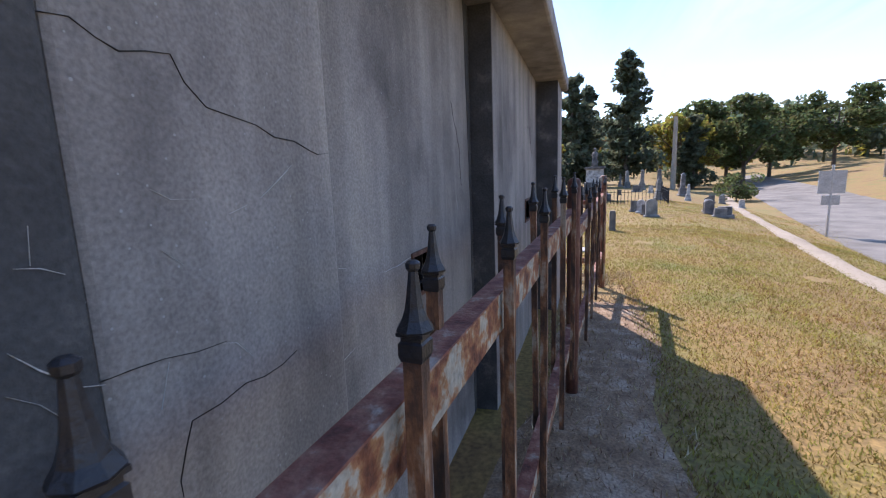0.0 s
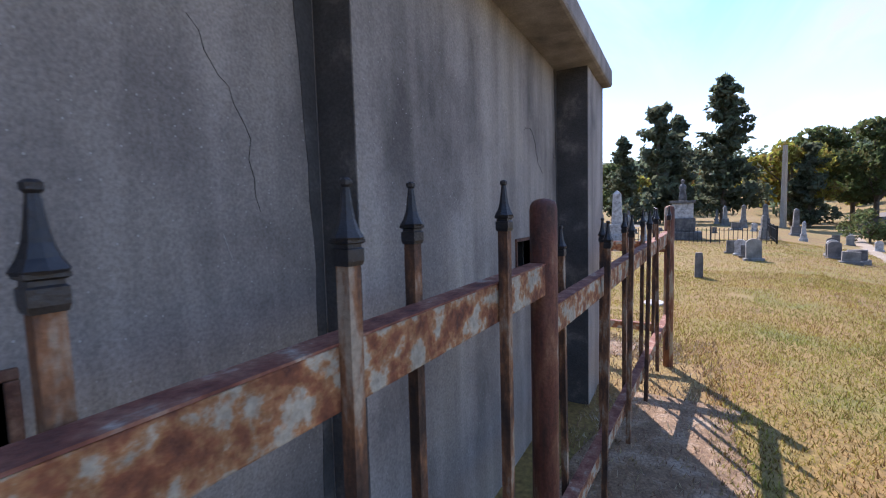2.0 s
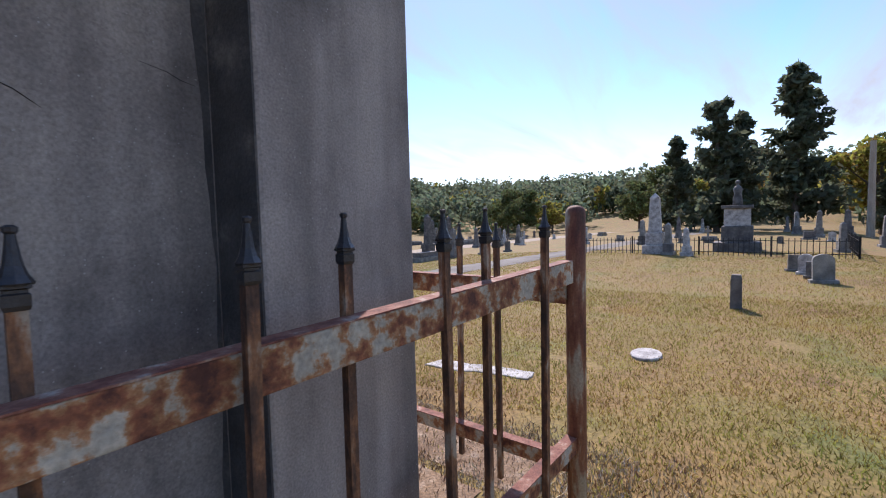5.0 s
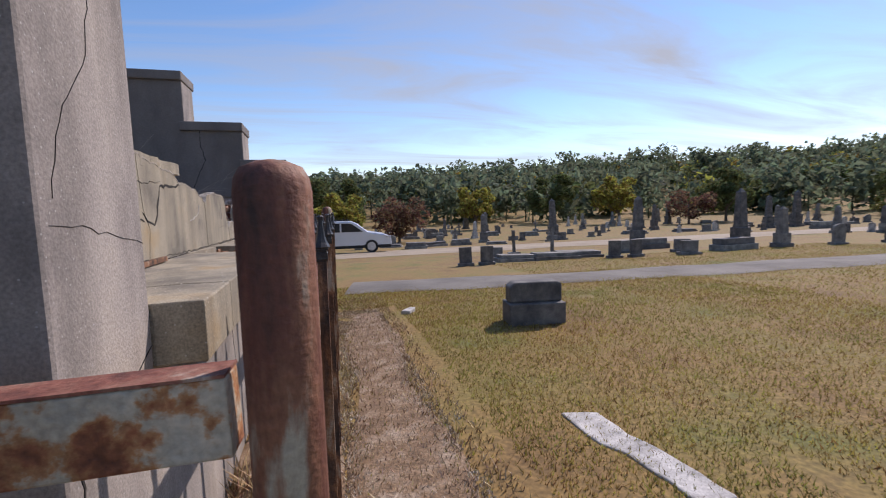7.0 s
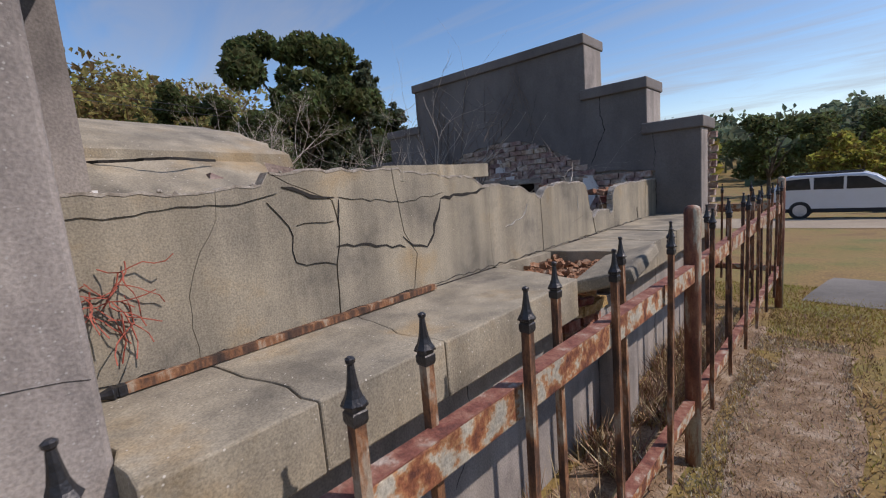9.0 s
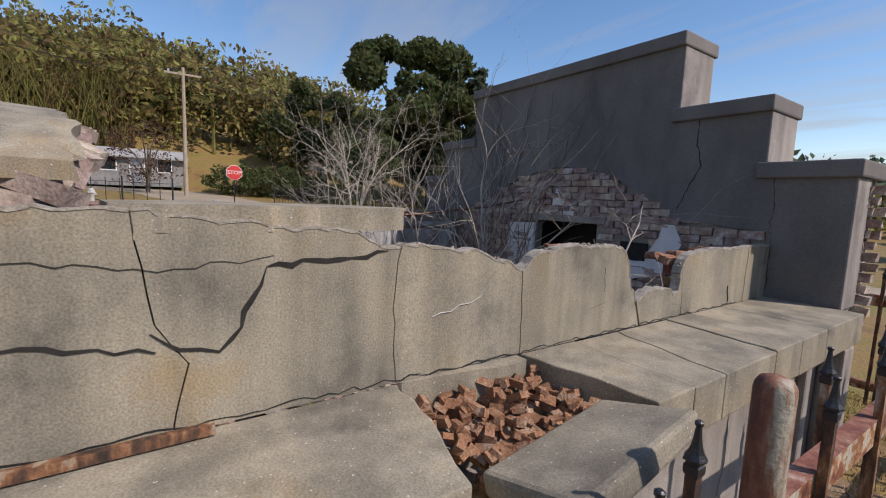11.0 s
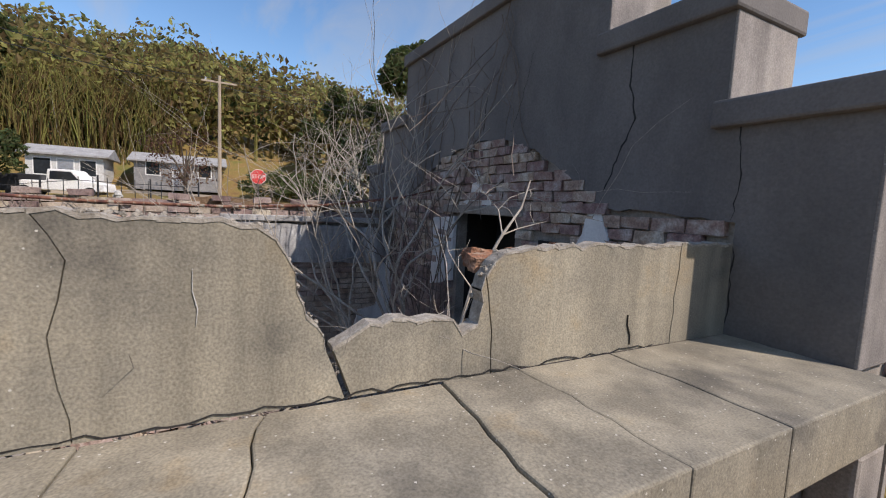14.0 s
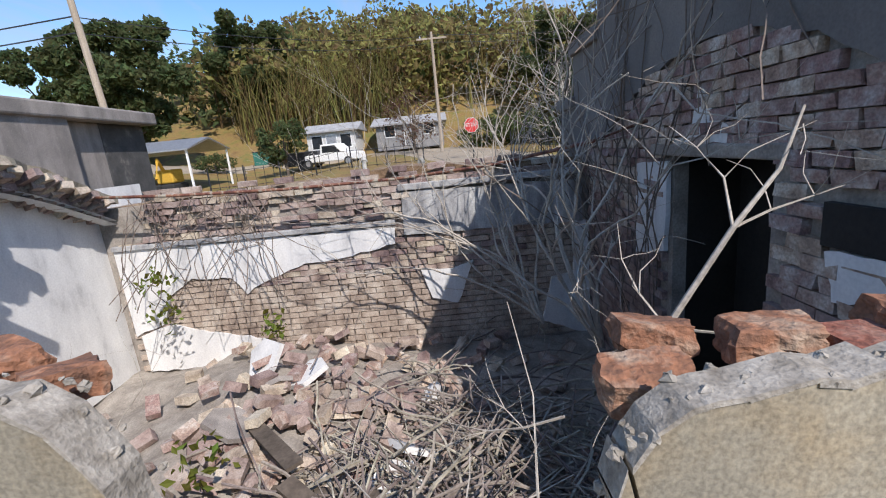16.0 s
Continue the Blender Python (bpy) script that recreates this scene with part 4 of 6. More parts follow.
def wander(p, d, n, step, bend, droop=0.0):
    p, d = Vector(p), Vector(d).normalized()
    out = [p.copy()]
    for _ in range(n):
        d = (d + Vector((rnd.gauss(0, bend), rnd.gauss(0, bend), rnd.gauss(0, bend) - droop))).normalized()
        p = p + d * step
        out.append(p.copy())
    return out


def twigs(b_, p, d, length, r, depth_, bend=0.14, kids=3, droop=0.0):
    n = max(3, int(length / 0.12)) if length < 3 else 9
    pts = wander(p, d, n, length / n, bend, droop)
    b_.tube(pts, [r * (1 - 0.75 * k / n) for k in range(n + 1)], 5 if r > 0.006 else 4)
    if depth_:
        for _ in range(kids):
            k = rnd.randrange(n // 3, n)
            q = Vector((rnd.gauss(0, 1), rnd.gauss(0, 1), rnd.gauss(0.25, 0.7))).normalized()
            twigs(b_, pts[k], (pts[k] - pts[k - 1]).normalized() * 0.8 + q * 0.9, length * rnd.uniform(0.35, 0.65), r * (1 - 0.75 * k / n) * 0.75, depth_ - 1, bend, kids, droop)


b = Build()
for k in range(850):
    x, y = rnd.gauss(-1.95, 0.7), rnd.gauss(5.25, 0.6)
    x, y = min(-0.8, max(-4.1, x)), min(6.45, max(3.2, y))
    a = rnd.uniform(0, 6.28)
    b.tube([(min(-0.6, max(-4.2, p.x)), min(6.5, p.y), p.z) for p in wander((x, y, pit_z(x, y) + rnd.uniform(0.05, 0.25)), (math.cos(a), math.sin(a), rnd.uniform(-0.1, 0.25)), 5, rnd.uniform(0.06, 0.16), 0.16, 0.03)], rnd.uniform(0.003, 0.009), 4)
tagged(part("brushwood", b, DARK_TWIG), "tangle of dead grey twigs on the rubble", "brushwood", kind="stuff")
b = Build()
for k in range(34):
    b.tube([(max(p.x, -4.22), max(p.y, 1.84), p.z) for p in wander((-4.2 + rnd.uniform(0, 0.1), 2.2 + rnd.uniform(0, 1.4), 1.5), (rnd.uniform(0, 0.6), rnd.uniform(-0.6, 0.6), -0.7), 9, 0.13, 0.22)], 0.004, 4)
for k in range(34):
    x = rnd.uniform(-4.2, -2.7)
    b.tube([(p.x, min(p.y, 6.545), p.z) for p in wander((x, 6.52, rnd.uniform(0.2, 1.3)), (rnd.uniform(-0.4, 0.4), rnd.uniform(-0.25, 0.0), 1), 10, rnd.uniform(0.08, 0.2), 0.16)], 0.0045, 4)
for k in range(30):
    b.tube([(p.x, min(p.y, 6.55), p.z) for p in wander((rnd.uniform(-3.9, -1.9), 6.53, rnd.uniform(2.3, 3.1)), (rnd.uniform(-0.6, 0.6), -0.05, -0.8), 10, rnd.uniform(0.06, 0.13), 0.2)], 0.003, 4)
tagged(part("dead_vines", b, VINE), "dead brown vines hanging over brick and stucco", "vine", kind="stuff")


def sapling(label, stems, material, depth_=2, kids=4):
    t = thing("dead_sapling", label, "sapling")
    for p, d, ln, r in stems:
        s_ = Build()
        twigs(s_, p, d, ln, r, depth_, 0.17, kids)
        part("stem", s_, material, t)
    return t


sapling("bare pale sapling rising through the broken wall", [((-1.1, 5.6, 0.85), (0.2, 0.6, 0.45), 0.7, 0.004), ((-1.1, 5.45, 0.95), (-0.1, -0.6, -0.2), 0.5, 0.004)], TWIG, 2, 5)
lead = Build().tube([(-1.1, 5.44, 0.05), (-1.09, 5.5, 0.36), (-1.1, 5.57, 0.68), (-1.11, 5.66, 0.95), (-1.1, 5.72, 1.18), (-1.09, 5.87, 1.43), (-1.1, 5.98, 1.56), (-1.13, 6.05, 1.7)], [0.012, 0.011, 0.0105, 0.0095, 0.0085, 0.007, 0.005, 0.003], 6)
for q, d in (((-1.1, 5.57, 0.68), (0.1, -0.6, 0.5)), ((-1.11, 5.66, 0.95), (0.3, 0.7, 0.35)), ((-1.11, 5.66, 0.95), (-0.3, -0.5, 0.6)), ((-1.1, 5.72, 1.18), (0.2, 0.8, 0.1)), ((-1.1, 5.72, 1.18), (-0.4, -0.3, 0.7)), ((-1.09, 5.87, 1.43), (0.2, 0.9, 0.2)), ((-1.09, 5.87, 1.43), (-0.2, -0.1, 0.9))):
    twigs(lead, q, d, rnd.uniform(0.22, 0.42), 0.004, 1, 0.25, 4)
lead_t = thing("dead_sapling", "bare pale forked sapling standing in the rubble", "sapling")
part("stem", lead, TWIG, lead_t)
sapling("pale dead branch lying across the broken wall", [((-0.47, 4.9, 1.17), (-0.35, 0.9, 0.16), 0.6, 0.0055), ((-0.52, 4.95, 1.19), (-0.25, 0.9, 0.05), 0.45, 0.004)], TWIG, 1, 4)
sapling("spreading bare pale shrub against the dark gable", [((-2.9, 6.2, 0.2), (rnd.uniform(-0.5, 0.2), rnd.uniform(-0.5, -0.05), 0.9), rnd.uniform(2.0, 2.9), 0.014) for _ in range(10)], TWIG, 2, 4)
sapling("bare pale shrub leaning out over the west wall", [((-3.4, 5.9, 0.2), (-0.45 + rnd.uniform(-0.3, 0.2), -0.5 + rnd.uniform(-0.4, 0.2), 0.85), rnd.uniform(1.9, 2.9), 0.012) for _ in range(11)], TWIG, 2, 4)
sapling("thin dark sapling with few green leaves in the pit", [((-1.15, 4.42, 0.1), (0, -0.09, 0.95), 1.5, 0.008), ((-1.15, 4.42, 0.5), (-0.3, -0.4, 0.8), 0.9, 0.004)], DARK_TWIG, 2, 4)
b = Build()
for c_ in ((-3.9, 2.45, 0.75), (-3.85, 2.55, 0.45), (-2.1, 3.75, 0.15), (-4.1, 3.35, 0.12)):
    b.cards(np.array(c_) + rng.normal(size=(45, 3)) * 0.075, 0.035, rng)
tagged(part("weed_leaves", b, leaf_mat("weed_leaf", (0.12, 0.16, 0.03), (0.22, 0.25, 0.05))), "small yellow-green weeds on the ruined wall", "weeds", kind="stuff")
pipe = Build().tube([(-3.95, 1.95, 1.56), (-3.95, 2.8, 1.5), (-3.93, 3.8, 1.46), (-3.9, 4.8, 1.455), (-3.75, 5.6, 1.5), (-3.3, 6.3, 1.62), (-2.9, 6.5, 1.72)], 0.014, 8)
tagged(part("rusty_pipe", pipe, POST_PAINT, smooth=True), "long rusted iron pipe along the broken wall", "pipe")
b = Build()
for k in range(24):
    b.tube(wander((XU + 0.012, 1.67 + rnd.uniform(0, 0.12), 1.36 + rnd.uniform(-0.12, 0.06)), (rnd.uniform(0, 0.3), rnd.uniform(-0.4, 0.6), rnd.uniform(-1, 0.2)), 5, 0.028, 0.3), 0.002, 4)
tagged(part("red_vine", b, VINE_RED), "small tangle of red vine stems on the wall", "vine", kind="stuff")


# ---- iron fence ----
def finial(b_, z):
    b_.lathe([(0.017, -0.106), (0.0195, -0.1), (0.0195, -0.086), (0.0165, -0.084), (0.0165, -0.08), (0.0215, -0.078), (0.0215, -0.074)], 4, (0, 0, z), True)
    b_.lathe([(0.019, -0.075), (0.0205, -0.072), (0.0145, -0.062), (0.0105, -0.05), (0.0082, -0.036), (0.0063, -0.021), (0.0052, -0.0115), (0.0078, -0.0085), (0.0082, -0.003), (0.0045, 0.0)], 8, (0, 0, z))
    return b_


SHAFT = Build().box(-0.0105, 0.0105, -0.0105, 0.0105, 0.2, 1.216).mesh("shaft", PICKET)
FINIAL = finial(Build(), 1.32).mesh("finial", BLACK_IRON)


def picket(parent, x, y, rz, lean, dz=0.0):
    s_ = new("picket", SHAFT)
    s_.parent = parent
    s_.matrix_basis = pose(x, y, dz, lean, rnd.uniform(-0.6, 0.6), rz)
    f_ = new("finial", FINIAL)
    f_.parent = s_


def fence_run(label, p0, p1, at, posts, rise=(0.0, 0.0), tips=(0.0, 0.0), first=1, group="iron fence"):
    """Rails from p0 to p1; pickets at the shares in at, in turn before and behind the rails."""
    f_ = thing("fence", label, "fence", group)
    a, c = Vector(p0), Vector(p1)
    d = (c - a)
    rz = math.degrees(math.atan2(d.y, d.x))
    L = d.length
    base = Matrix.Translation((a.x, a.y, rise[0])) @ pose(0, 0, 0, 0, -math.degrees(math.atan2(rise[1] - rise[0], L)), rz)
    for z0, z1, t in ((0.99, 1.078, 0.022), (0.31, 0.375, 0.022)):
        s_ = Build().box(0.015, L - 0.015, -t, t, z0, z1 - 0.004, base)
        r_ = part("rail", s_, RUST, f_, "flaking rusted steel rail", bevel=0.003)
        part("rail_top", Build().box(0.015, L - 0.015, -t - 0.001, t + 0.001, z1 - 0.0035, z1, base), RUST_TOP, r_, "dull red primer")
    n_ = Vector((-d.y, d.x)).normalized()
    for k, t in enumerate(at):
        o = -0.034 if (k + first) % 2 else 0.034
        picket(f_, a.x + d.x * t + n_.x * o, a.y + d.y * t + n_.y * o, rz, rnd.uniform(-0.8, 0.8), tips[0] + (tips[1] - tips[0]) * t)
    for px, py, h in posts:
        s_ = Build().lathe([(0.038, -0.2), (0.038, h - 0.033), (0.036, h - 0.019), (0.03, h - 0.008), (0.016, h - 0.002), (0.004, h)], 20, (px, py, 0))
        part("post", s_, POST_PAINT, f_, "round rusted pipe post", smooth=True)
    return f_


def shares(lo, hi, values):
    return [(v - lo) / (hi - lo) for v in values]


def even(n):
    return [(k + 1) / (n + 1) for k in range(n)]


fence_run("rusted iron picket fence with black spear finials", (-5.36, 1.14), (-2.46, 0.965), shares(-5.36, -2.46, (-5.2, -4.97, -4.734, -4.487, -4.264, -4.01, -3.79, -3.502, -3.26, -3.03, -2.789)), [(-5.4, 1.14, 1.3), (-2.46, 0.96, 1.368)], (0.055, 0.114), (-0.04, 0.093))
fence_run("rusted iron picket fence with black spear finials", (-2.46, 0.965), (0.417, 0.715), shares(-2.46, 0.417, (-2.154, -1.9, -1.66, -1.42, -1.146, -0.9, -0.65, -0.39, -0.14, 0.1)), [(0.419, 0.706, 1.362)], (-0.018, 0.075), (-0.046, 0.046), 0)
fence_run("rusted iron picket fence beside the broken ledge", (0.4, 0.72), (0.495, 3.87), shares(0.72, 3.87, (1.03, 1.287, 1.54, 1.844, 2.082, 2.326, 2.6, 2.86, 3.12, 3.38, 3.64)), [(0.5, 3.87, 1.36)], (-0.012, -0.008), (-0.018, -0.012), 0)
fence_run("rusted iron picket fence beside the broken ledge", (0.5, 3.87), (0.58, 7.5), even(13), [(0.58, 7.5, 1.36)])
fence_run("rusted iron picket fence behind the gable", (0.58, 7.5), (-5.2, 7.75), even(20), [])
rod = thing("fallen_picket", "fallen rusted picket with black finial on the ledge", "picket")
rr = Build().box(-0.0125, 0.0125, -0.0125, 0.0125, 0, 1.22)
part("shaft", rr, PICKET, rod)
part("finial", finial(Build(), 1.325), BLACK_IRON, rod)
rod.matrix_basis = look((-0.385, 2.95, 1.085), (-0.375, 1.6, 1.085)) @ pose(0, 0, 0, 180, 0, 0)

# ---- small stones near the path ----
def slab(name, label, x, y, poly, h, material, rz=0, category="stone"):
    o = tagged(part(name, Build().prism(poly, "z", -0.1, h), material, bevel=0.01), label, category)
    o.matrix_basis = pose(x, y, gz(x, y), 0, 0, rz)
    return o


slab("ground_slab", "long flat white stone sunk in the grass", 1.97, 2.15, jag([(-0.12, 0.45), (0.1, 0.38), (0.1, 0.1), (0.17, -0.2), (0.2, -0.5), (0.02, -0.52), (-0.03, -0.15), (-0.12, 0.15)], 0.02, 0.09, rnd), 0.012, MARBLE)
slab("ground_slab", "flat white round stone sunk in the grass", 3.2, 0.95, [(0.2 * math.cos(a), 0.14 * math.sin(a)) for a in np.linspace(0, 6.1, 14)], 0.025, MARBLE)
slab("ground_slab", "small white stone slip lying on the grass", 1.5, 5.8, [(-0.13, 0.0), (0.08, 0.12), (0.13, 0.06), (-0.05, -0.1)], 0.05, MARBLE, 20)
hs = thing("headstone", "low dark granite headstone on a wide base", "headstone", at=(2.72, 4.66, gz(2.7, 4.6)), rz=-9)
part("base", Build().box(-0.32, 0.32, -0.17, 0.17, -0.1, 0.24), GRANITE, hs, bevel=0.015)
part("stone", Build().prism([(-0.3, 0.24), (-0.3, 0.42), (-0.24, 0.47), (0.25, 0.47), (0.3, 0.44), (0.3, 0.24)], "y", -0.1, 0.1), GRANITE, hs, bevel=0.02)
obm = thing("marker_post", "short square grey marker post on a pale foot", "marker", at=(6.1, 0.3, -0.2))
part("shaft", Build().lathe([(0.105, 0), (0.095, 0.62), (0.08, 0.68)], 4, (0, 0, 0), True), GRANITE, obm)
part("foot", Build().box(-0.14, 0.14, -0.14, 0.14, -0.1, 0.03), MARBLE, obm, bevel=0.01)


# ---- graves ----
def tablet(h, w, t, mt, label, arched=True):
    o = thing("headstone", label, "headstone", "graves")
    part("base", Build().box(-w * 0.65, w * 0.65, -t * 1.1, t * 1.1, -0.15, 0.12), mt, o, bevel=0.015)
    top = [(-w / 2, 0.12), (-w / 2, h * 0.8)] + ([(-w / 2 * math.cos(a), h * 0.8 + h * 0.2 * math.sin(a)) for a in np.linspace(0.4, 2.74, 6)] if arched else [(-w / 2, h), (w / 2, h)]) + [(w / 2, h * 0.8), (w / 2, 0.12)]
    part("stone", Build().prism(top, "y", -t / 2, t / 2), mt, o, bevel=0.012)
    return o


def obelisk(h, w, mt, label):
    o = thing("obelisk", label, "obelisk", "graves")
    part("base", Build().box(-w, w, -w, w, -0.15, 0.25), mt, o, bevel=0.02)
    part("plinth", Build().box(-w * 0.75, w * 0.75, -w * 0.75, w * 0.75, 0.25, h * 0.35), mt, o, bevel=0.02)
    part("shaft", Build().lathe([(w * 0.75, h * 0.35), (w * 0.55, h * 0.93), (0.02, h)], 4, (0, 0, 0), True), mt, o)
    return o


def cross(h, mt, label):
    o = thing("grave_cross", label, "grave cross", "graves")
    part("base", Build().box(-0.28, 0.28, -0.2, 0.2, -0.15, 0.22), mt, o, bevel=0.02)
    part("cross", Build().prism([(-0.07, 0.22), (-0.07, h * 0.62), (-0.25, h * 0.62), (-0.25, h * 0.78), (-0.07, h * 0.78), (-0.07, h), (0.07, h), (0.07, h * 0.78), (0.25, h * 0.78), (0.25, h * 0.62), (0.07, h * 0.62), (0.07, 0.22)], "y", -0.06, 0.06), mt, o, bevel=0.01)
    return o


def ledger(l, w, h, mt, label):
    o = thing("grave_ledger", label, "grave slab", "graves")
    part("kerb", Build().box(-l / 2 - 0.1, l / 2 + 0.1, -w / 2 - 0.1, w / 2 + 0.1, -0.15, h * 0.5), mt, o, bevel=0.02)
    part("slab", Build().box(-l / 2, l / 2, -w / 2, w / 2, h * 0.5, h), mt, o, bevel=0.02)
    return o


kinds = [tablet(1.0, 0.6, 0.16, STONE, "grey upright headstone on a low base"), tablet(0.75, 0.5, 0.14, GRANITE, "dark upright headstone on a low base", False), tablet(0.6, 0.7, 0.2, STONE, "low grey block headstone in the grass", False), tablet(0.85, 0.5, 0.12, MARBLE, "pale rounded marble headstone on a base"), obelisk(2.4, 0.42, STONE, "grey stone obelisk on a stepped base"), obelisk(3.6, 0.5, GRANITE, "tall dark monument shaft on a stepped base"), cross(1.3, STONE, "grey stone cross on a block"), ledger(1.9, 0.8, 0.3, STONE, "low grey grave slab with kerb"), ledger(1.6, 0.7, 0.55, STONE, "grey box tomb with flat slab"), obelisk(1.7, 0.3, MARBLE, "small pale obelisk on a base")]
first = [False] * len(kinds)


def put(k, x, y, rz=0.0, s_=1.0):
    m = pose(x, y, gz(x, y), rnd.uniform(-2, 2), rnd.uniform(-2, 2), rz) @ Matrix.Scale(s_, 4)
    if not first[k]:
        first[k] = True
        kinds[k].matrix_basis = m
    else:
        copy_thing(kinds[k], m.copy()).scale = (s_, s_, s_)


for x, y, k in ((4.35, 12, 1), (4.95, 11.9, 1), (9.0, 11.6, 1), (9.7, 11.5, 1), (11.2, 11.0, 2), (13.5, 11.5, 8), (14.6, 12.2, 5), (12.6, 15, 5), (15.6, 11.5, 4), (6.3, 12.6, 7), (7.4, 12.4, 7), (8.4, 12.7, 7), (5.8, 13.4, 2), (8.0, 13.6, 6), (10.5, 13, 2), (7.0, 14.5, 6), (5.6, 25, 8), (9, 27, 8), (2.5, 27.5, 4), (12.5, 14.2, 8), (17.5, 11, 0), (19, 10.4, 1), (11.9, 12.0, 2)):
    put(k, x, y, rnd.uniform(-14, -4), 0.58 if k in (4, 5) else 0.72)
put(9, 16.3, 3.0, 0, 1.3)
for k in range(170):
    x = rnd.uniform(3, 62)
    y = rnd.uniform(25, 62) - 0.18 * x + (0 if k % 3 else -9)
    if abs(y - (21.4 - 0.08 * x)) < 4 or y < 10.5:
        continue
    put(rnd.choice([0, 0, 1, 2, 2, 3, 3, 4, 5, 6, 7, 8, 8, 9]), x, y, rnd.uniform(-25, 10), rnd.uniform(0.55, 0.95))
for x, y, k in ((9.6, -1.0, 0), (10.2, -0.9, 1), (10.9, -0.85, 3), (11.6, -0.7, 1), (11.9, -3.1, 0), (12.6, -3.2, 1), (13.4, -3.4, 3), (14.2, -3.6, 0), (11.0, -3.2, 2), (11.5, -3.45, 2), (12.0, -3.6, 2), (15.5, 1.9, 9), (15.8, 2.5, 4), (17, 2.9, 0), (18.5, -2.4, 4), (20, -4, 9), (21, -5.3, 1), (21.5, -5.9, 0), (19, -6.1, 3), (24, -1, 1), (25, 1, 0), (26, -3, 3), (24, 3, 2), (22, 4.5, 4), (27, 2, 8)):
    put(k, x, y, 90 + rnd.uniform(-12, 12), rnd.uniform(0.42, 0.58))
for k in range(30):
    put(rnd.choice([0, 1, 2, 3, 4, 6, 9]), rnd.uniform(24, 45), rnd.uniform(-6, 18), 90 + rnd.uniform(-15, 15), rnd.uniform(0.5, 0.75))
mon = thing("monument", "tall pedestal monument with a pale panel and statue", "monument", at=(18.6, 0.55, gz(18.6, 0.55)))
part("step", Build().box(-0.75, 0.75, -0.75, 0.75, -0.2, 0.35), GRANITE, mon, bevel=0.03)
part("pedestal", Build().box(-0.5, 0.5, -0.5, 0.5, 0.35, 0.95), GRANITE, mon, bevel=0.03)
part("panel", Build().box(-0.42, 0.42, -0.42, 0.42, 0.95, 1.6), MARBLE, mon, bevel=0.02)
part("cap", Build().box(-0.5, 0.5, -0.5, 0.5, 1.6, 1.72), GRANITE, mon, bevel=0.02)
stt = tagged(part("statue", Build().lathe([(0.17, 0), (0.16, 0.25), (0.12, 0.45), (0.17, 0.6), (0.1, 0.72), (0.04, 0.76), (0.08, 0.82), (0.08, 0.9), (0.02, 0.95)], 10), GRANITE, smooth=True), "weathered grey stone statue on the monument", "statue")
stt.matrix_basis = pose(18.6, 0.55, gz(18.6, 0.55) + 1.72)


def rail_fence(name, label, pts, h, gap, material, r=0.012, post_gap=2.0):
    f_ = thing(name, label, "fence")
    for (x0, y0), (x1, y1) in zip(pts, pts[1:]):
        L = math.hypot(x1 - x0, y1 - y0)
        for z in (0.12, h * 0.85):
            part("rail", Build().tube([(x0 + (x1 - x0) * t, y0 + (y1 - y0) * t, gz(x0 + (x1 - x0) * t, y0 + (y1 - y0) * t) + z) for t in np.linspace(0, 1, 6)], r * 1.2, 4), material, f_)
        n = int(L / gap)
        me = Build().tube([(0, 0, -0.05), (0, 0, h)], r, 4).mesh("bar", material)
        for k in range(n + 1):
            o = new("bar", me)
            o.parent = f_
            x, y = x0 + (x1 - x0) * k / n, y0 + (y1 - y0) * k / n
            o.matrix_basis = pose(x, y, gz(x, y))
        m_ = max(1, int(L / post_gap))
        for k in range(m_ + 1):
            x, y = x0 + (x1 - x0) * k / m_, y0 + (y1 - y0) * k / m_
            part("post", Build().tube([(x, y, gz(x, y) - 0.1), (x, y, gz(x, y) + h * 1.08)], r * 2.6, 6), material, f_)
    return f_


rail_fence("low_iron_fence", "low dark iron grave fence on the lawn", [(16.5, 6), (16.2, 1.6), (15.6, -2.4)], 0.6, 0.14, BLACK_IRON, 0.012)
rail_fence("low_iron_fence", "low dark iron grave fence on the lawn", [(15.6, -2.4), (24, -3.2)], 0.6, 0.16, BLACK_IRON, 0.012)
rail_fence("black_fence", "black metal picket fence beside the gravel drive", [(-27, 4.2), (-27, -9)], 1.25, 0.55, BLACK_IRON, 0.018, 1.9)
rail_fence("black_fence", "black metal picket fence along the far lawn", [(-27.5, 9.6), (-29, 11.8), (-24, 17.5)], 1.4, 0.14, BLACK_IRON, 0.014)
rail_fence("yellowed_fence", "sunlit low picket fence before far graves", [(-29, 12.6), (-20, 19.5)], 1.0, 0.16, LEAF_YELLOW, 0.016)


# ---- trees ----
def crown_points(n, lobes, r_):
    """Points on the shells of uneven lobes."""
    c = []
    for (x, y, z, r) in lobes:
        k = max(6, int(n * r * r / sum(q[3] ** 2 for q in lobes)))
        d = r_.normal(size=(k, 3))
        d /= np.linalg.norm(d, axis=1)[:, None]
        rad = r * r_.uniform(0.55, 1.08, k) ** 0.6
        c.append(np.array((x, y, z)) + d * rad[:, None] * np.array((1, 1, 0.8)))
    return np.concatenate(c)


